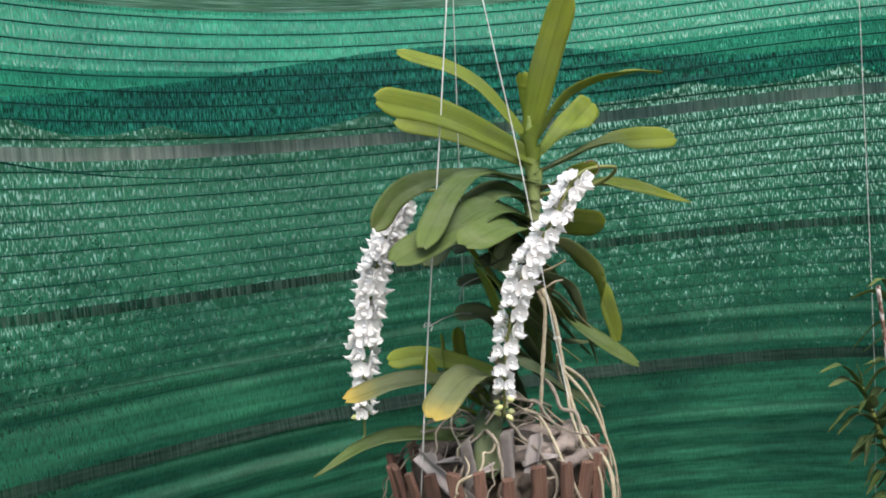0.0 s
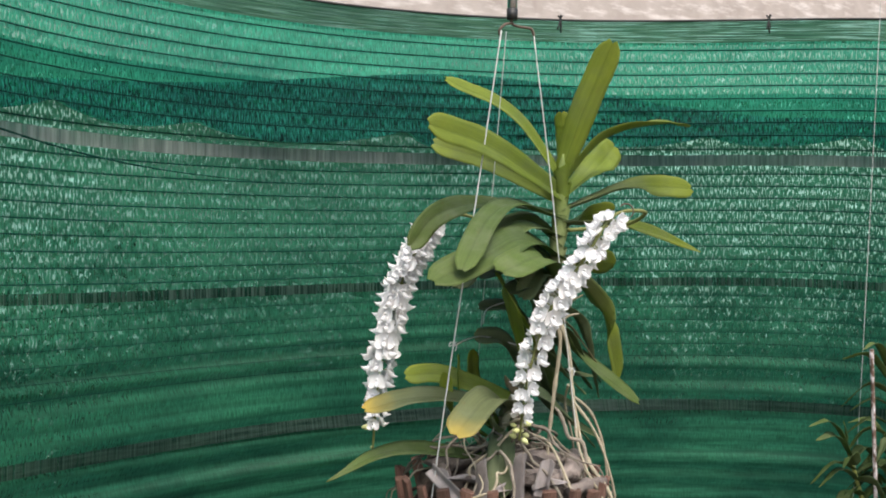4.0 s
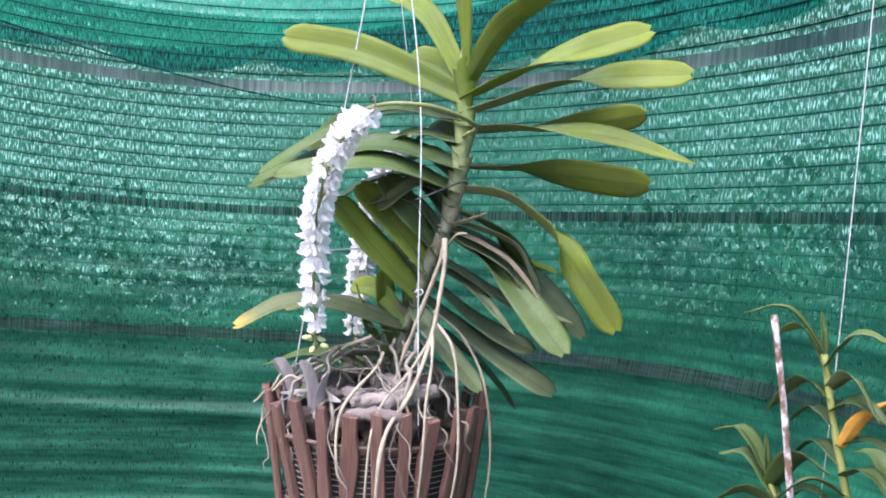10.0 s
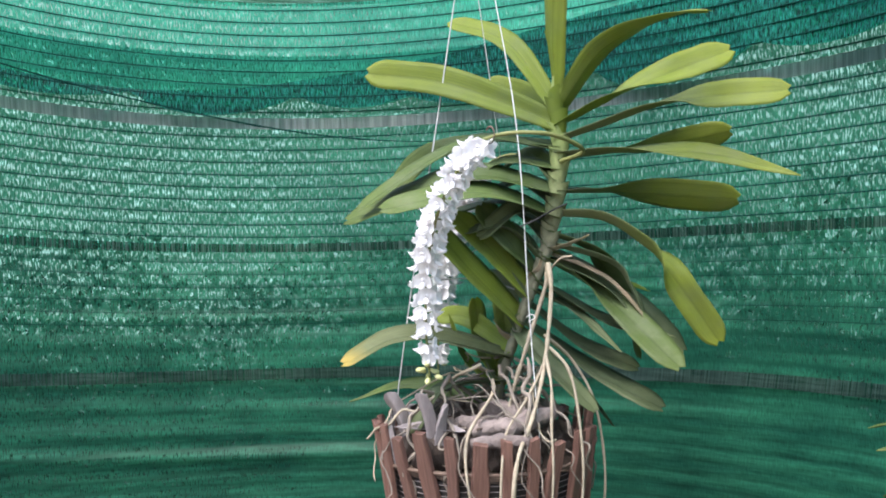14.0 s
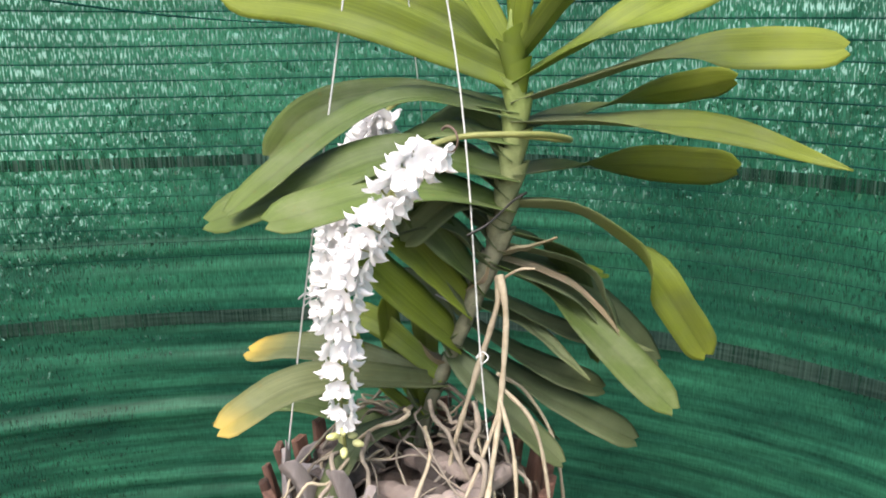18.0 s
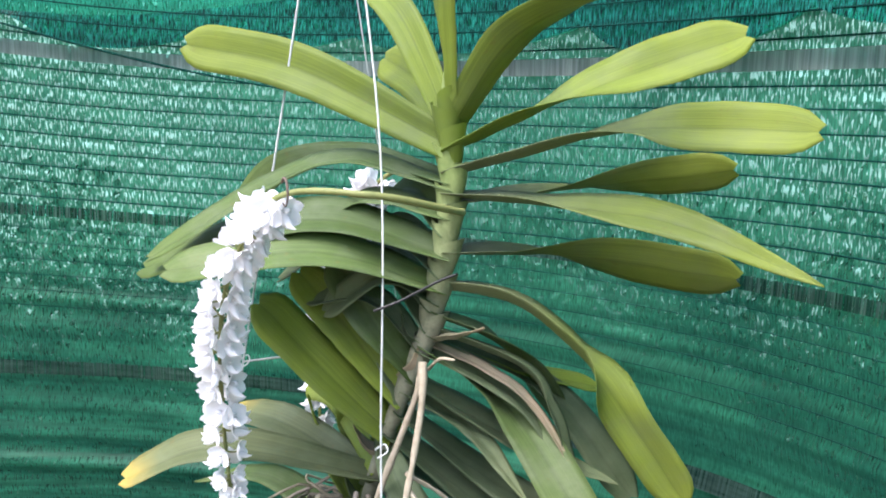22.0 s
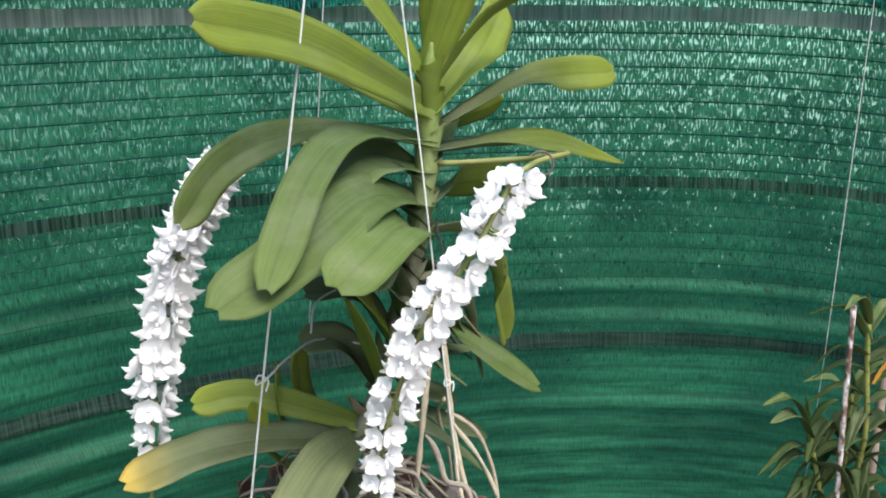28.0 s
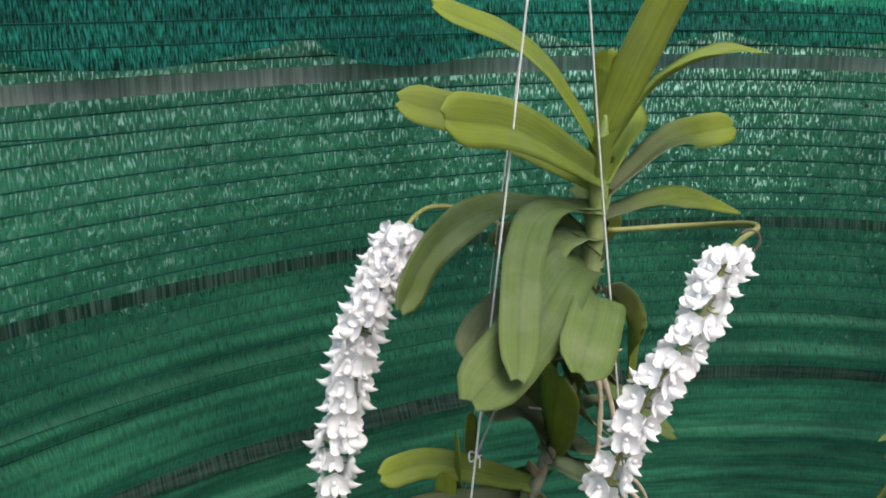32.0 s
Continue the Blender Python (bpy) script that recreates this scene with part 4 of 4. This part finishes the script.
for x, y, z, dx, dy, dz, r in ((0.045, -0.062, 0.018, 0.030, 0.010, 0.004, 0.0085), (0.068, -0.045, 0.022, 0.02, 0.022, 0.006, 0.0095), (0.052, -0.088, 0.008, 0.03, 0.004, 0.002, 0.007), (0.004, -0.055, 0.016, 0.024, -0.014, 0.004, 0.008), (0.03, -0.02, 0.026, 0.03, -0.016, 0.002, 0.009), (-0.06, 0.03, 0.016, 0.02, 0.028, 0.004, 0.009)):
    p, d = Vector((x, y, z)), Vector((dx, dy, dz))
    tagged(rod("bark_log", [p - d, p + Vector((0, 0, 0.002)), p + d], lambda u, r=r: r * (0.82 + 0.3 * math.sin(3.1 * u)), BARK_PALE, sides=9, n=14, wob=0.45, seed=x * 90), "thick pale weathered bark log lying in the basket", "bark", "bark logs in the basket")

# ---- hanger, pole and ties ----
hanger = thing("wire_hanger", (0, 0, 0.53), "three white cords from a bent wire hook", "hanger")
for ob in (
    rod("hook", [(0.004, 0.0, 0.545), (0.004, 0.0, 0.53), (0.012, -0.004, 0.526), (0.024, -0.01, 0.524), (0.027, -0.012, 0.516)], 0.0016, RUST),
    rod("hook", [(0.004, 0.0, 0.53), (-0.006, 0.0, 0.527), (-0.012, 0.002, 0.52), (-0.009, 0.004, 0.514)], 0.0016, RUST),
    rod("cord", [(0.026, -0.012, 0.52), (0.055, -0.016, 0.33), (0.069, -0.035, 0.13), (0.082, -0.05, -0.02)], 0.0007, CORD, sides=6),
    rod("cord", [(-0.01, 0.001, 0.52), (-0.043, -0.005, 0.34), (-0.077, -0.011, 0.163), (-0.108, -0.016, -0.02)], 0.0008, CORD, sides=6),
    rod("cord", [(0.002, 0.008, 0.522), (0.012, 0.05, 0.3), (0.02, 0.1, -0.02)], 0.0005, CORD, sides=6),
    rod("knot", [(0.07, -0.041, 0.126), (0.075, -0.036, 0.13), (0.07, -0.032, 0.133), (0.066, -0.037, 0.13), (0.071, -0.041, 0.134)], 0.0006, CORD, sides=5),
    rod("knot", [(-0.077, -0.015, 0.158), (-0.072, -0.01, 0.163), (-0.077, -0.006, 0.167), (-0.082, -0.011, 0.163), (-0.076, -0.016, 0.168)], 0.0006, CORD, sides=5),
):
    ob.parent = hanger
    ob.matrix_parent_inverse = hanger.matrix_basis.inverted()
pole = thing("metal_pole", (0.004, 0.0, 0.535), "thin silvery metal pole hanging down from above", "pole")
for ob in (rod("tube", [(0.004, 0.0, 0.537), (0.005, 0.0, 0.9), (0.006, 0.0, 2.6)], 0.0056, STEEL, sides=14),
           rod("end_cap", [(0.004, 0.0, 0.534), (0.004, 0.0, 0.546)], 0.0064, BLACK, sides=14, n=2)):
    ob.parent = pole
    ob.matrix_parent_inverse = pole.matrix_basis.inverted()
tagged(rod("tie_wire", [(0.06, -0.031, 0.225), (0.075, -0.022, 0.232), (0.09, 0.002, 0.243), (0.1, 0.012, 0.248)], 0.001, BLACK, sides=5), "black plastic tie between cord and stem", "tie")
tagged(rod("tie_wire", [(-0.077, -0.011, 0.163), (-0.04, 0.01, 0.168), (0.0, 0.03, 0.165), (0.05, 0.014, 0.15)], 0.0009, WIRE, sides=5), "thin bare wire tying the stem to a cord", "tie")
tagged(rod("tie_wire", [(-0.03, 0.0, 0.185), (-0.01, 0.02, 0.2), (0.03, 0.02, 0.21)], 0.0008, WIRE, sides=5), "short end of bent wire among the leaves", "tie")

# ---- the neighbouring cane orchid ----
NX, NY = 0.476, -0.172
cane = thing("cane_orchid", (NX, NY, -0.145), "leafy green cane orchid hanging beside the flowering plant", "orchid")


def cpart(ob):
    ob.parent = cane
    ob.matrix_parent_inverse = cane.matrix_basis.inverted()
    return ob


canes = ([(NX + 0.055, NY + 0.015, -0.2), (NX + 0.038, NY + 0.01, -0.06), (NX + 0.022, NY, 0.01), (NX + 0.007, NY, 0.08), (NX - 0.001, NY, 0.125)],
         [(NX + 0.03, NY + 0.02, -0.2), (NX - 0.006, NY + 0.02, -0.08), (NX - 0.024, NY + 0.025, -0.02), (NX - 0.04, NY + 0.03, 0.026)],
         [(NX + 0.06, NY + 0.03, -0.2), (NX + 0.052, NY + 0.03, -0.05), (NX + 0.05, NY + 0.03, 0.03)])
rl = random.Random(12)
for c_i, pts in enumerate(canes):
    cpart(rod("cane", pts, lambda u: 0.0038 - 0.0016 * u, CANE, None, "green jointed cane", 8, 30, wob=0.2))
    line = curve_points(pts, 40)
    count = (19, 15, 14)[c_i]
    for k in range(count):
        p = line[int(8 + 32 * k / (count - 1))]
        a = (0 if k % 2 else math.pi) + rl.uniform(-0.5, 0.5) - 0.3
        ln = rl.uniform(0.046, 0.062)
        d = Vector((math.cos(a), math.sin(a), 0))
        top = k >= count - 3
        rise, drop = (0.55, 0.45) if top else (rl.uniform(0.12, 0.3), rl.uniform(-0.35, -0.05))
        cpart(leaf(None, [tuple(p), tuple(p + d * ln * 0.45 + Vector((0, 0, ln * rise))), tuple(p + d * ln + Vector((0, 0, ln * drop)))], rl.uniform(0.013, 0.019) * (1.0, 1.35, 1.1)[c_i], (LEAF_MID if top else LEAF_CANE), roll=rl.uniform(-25, 25), tip="point", n=12, thick=0.001))
    cpart(leaf(None, [tuple(line[-1]), tuple(line[-1] + Vector((-0.001, 0, 0.014))), tuple(line[-1] + Vector((-0.003, 0.002, 0.03)))], 0.009, LEAF_MID, tip="point", n=8, thick=0.001))
# broad lower leaves
for x, y, z, dx, dy, dz, w in ((0.03, 0.0, -0.02, 0.045, -0.02, 0.02, 0.026), (0.024, 0.0, -0.05, -0.035, -0.02, -0.035, 0.026), (-0.03, 0.02, -0.03, -0.04, -0.01, -0.03, 0.02), (0.04, 0.01, -0.075, 0.045, -0.01, -0.03, 0.026), (-0.02, 0.02, -0.06, 0.03, -0.02, -0.04, 0.022), (-0.03, 0.02, 0.0, -0.046, -0.012, 0.004, 0.021), (-0.028, 0.02, -0.02, 0.02, -0.03, -0.03, 0.024), (-0.012, 0.02, -0.07, -0.048, 0.0, -0.02, 0.022), (0.01, 0.01, -0.06, -0.01, -0.03, -0.04, 0.026), (0.02, 0.0, -0.03, -0.04, -0.02, -0.012, 0.022), (0.0, 0.02, -0.09, 0.04, -0.03, -0.01, 0.024), (0.03, 0.01, 0.0, 0.05, -0.015, -0.014, 0.022)):
    p, d = Vector((NX + x, NY + y, z)), Vector((dx, dy, dz))
    cpart(leaf(None, [tuple(p), tuple(p + d * 0.5 + Vector((0, 0, 0.012))), tuple(p + d)], w, LEAF_CANE, roll=-35 if dx > 0 else 35, tip="point", n=14, thick=0.001))
cpart(leaf(None, [(NX + 0.013, NY - 0.006, 0.062), (NX + 0.026, NY - 0.012, 0.084), (NX + 0.048, NY - 0.015, 0.102)], 0.012, LEAF_ORANGE, roll=-60, tip="point", n=12, label="withered orange leaf"))
cpart(rod("stake", [(NX + 0.004, NY + 0.008, -0.25), (NX - 0.01, NY + 0.005, -0.08), (NX - 0.024, NY + 0.003, 0.06), (NX - 0.036, NY, 0.15)], 0.0026, STAKE, None, "flaking whitish stake", 9, 20, wob=0.2))
cpart(rod("cord", [(NX - 0.016, NY + 0.04, -0.12), (NX + 0.006, NY + 0.04, 0.15), (NX + 0.05, NY + 0.04, 1.2), (NX + 0.09, NY + 0.04, 2.5)], 0.0004, CORD, sides=5, label="thin pale cord it hangs from"))
# an old bare cane with pale rings and one open flower near its top
old = [(NX + 0.096, NY + 0.02, -0.2), (NX + 0.098, NY + 0.02, 0.0), (NX + 0.101, NY + 0.018, 0.12), (NX + 0.103, NY + 0.016, 0.225)]
cpart(rod("cane", old, 0.0046, OLD_CANE, None, "bare brownish old cane", 9, 40, wob=0.12))
for p in curve_points(old, 40)[8::5]:
    cpart(rod("cane_ring", [p - Vector((0, 0, 0.0014)), p + Vector((0, 0, 0.0014))], 0.0052, HUSK, None, "", 9, 2))
bloom = Vector((NX + 0.096, NY + 0.002, 0.2))
for k, (ang, ln, w) in enumerate(((95, 0.030, 0.013), (178, 0.032, 0.015), (2, 0.032, 0.015), (222, 0.028, 0.012), (-42, 0.028, 0.012))):
    d = Vector((math.cos(radians(ang)), -0.15, math.sin(radians(ang))))
    cpart(leaf(None, [tuple(bloom), tuple(bloom + d * ln * 0.55 + Vector((0, -0.005, 0))), tuple(bloom + d * ln + Vector((0, 0.002, 0)))], w, PETAL, roll=78, fold=0.12, tip="point", n=10, thick=0.0007, name="petal", label="white petal of the open flower" if k == 0 else ""))
cpart(leaf(None, [tuple(bloom + Vector((0, -0.003, 0))), tuple(bloom + Vector((0, -0.012, -0.006))), tuple(bloom + Vector((0, -0.017, -0.014)))], 0.018, PURPLE, roll=0, fold=-0.5, tip="round", n=10, thick=0.0008, name="lip", label="purple throat of the open flower"))
# its pot, below
pot = thing("plant_pot", (NX + 0.02, NY + 0.02, -0.40), "small dark plastic pot hanging on a cord", "pot")
bm = bmesh.new()
prof = ((0.0, -0.1), (0.038, -0.1), (0.052, -0.005), (0.056, -0.005), (0.056, 0.003), (0.05, 0.003), (0.047, -0.012), (0.0, -0.012))
rings = [[bm.verts.new((r * math.cos(a), r * math.sin(a), z)) for a in (i * math.pi / 14 for i in range(28))] for r, z in prof]
for a, b in zip(rings, rings[1:]):
    for i in range(28):
        bm.faces.new((a[i], a[(i + 1) % 28], b[(i + 1) % 28], b[i]))
bmesh.ops.remove_doubles(bm, verts=bm.verts, dist=1e-5)
ob = part("body", bm, BLACK, pot)
ob.location = (0, 0, 0.11)

# ---- planting behind the net, seen dimly through it ----
def bush(name, x, y, h, spread, count, seed, base=-1.2):
    rng = random.Random(seed)
    b = thing(name, (x, y, base), "dark leafy shrub growing behind the net", "shrub", "shrubs behind the net")
    bm = bmesh.new()
    for k in range(7):
        a = rng.uniform(0, 6.28)
        e = Vector((spread * 0.8 * math.cos(a), spread * 0.8 * math.sin(a), h * rng.uniform(0.6, 0.95)))
        tube(bm, [(0, 0, 0), e * 0.5 + Vector((0, 0, 0.1)), e], lambda u: 0.012 * (1 - 0.8 * u), 6, 8)
    part("branches", bm, BARK, b)
    bm = bmesh.new()
    for k in range(count):
        a = rng.uniform(0, 6.28)
        z = h * (0.15 + 0.85 * rng.random()) if k % 3 else h * rng.uniform(0.5, 0.85)
        r = spread * math.sqrt(rng.random()) * (1.0 - 0.35 * (z / h) ** 3)
        if z > 0.72 * h and rng.random() < (z / h - 0.72) * 3.2:
            continue
        p = Vector((r * math.cos(a), r * math.sin(a), z))
        ln, w = rng.uniform(0.013, 0.028), rng.uniform(0.0045, 0.009)
        d = Vector((rng.uniform(-1, 1), rng.uniform(-1, 1), rng.uniform(-0.5, 0.6))).normalized()
        s = d.orthogonal().normalized() * w
        mid = p + d * ln * 0.5 + Vector((0, 0, 0.008))
        v = [bm.verts.new(q0) for q0 in (p, mid + s, p + d * ln, mid - s)]
        bm.faces.new(v)
    part("crown", bm, HEDGE, b)


k = 0
for a in range(-66, 75, 9):
    r = 1.62 + 0.06 * math.sin(a * 1.7)
    bush("shrub", NET_X + r * math.sin(radians(a)), NET_Y + r * math.cos(radians(a)), (1.41 if a < -20 else 1.43 if a < 5 else 1.49) + 0.06 * math.sin(a * 0.9), 0.26, 11500, 40 + k)
    k += 1
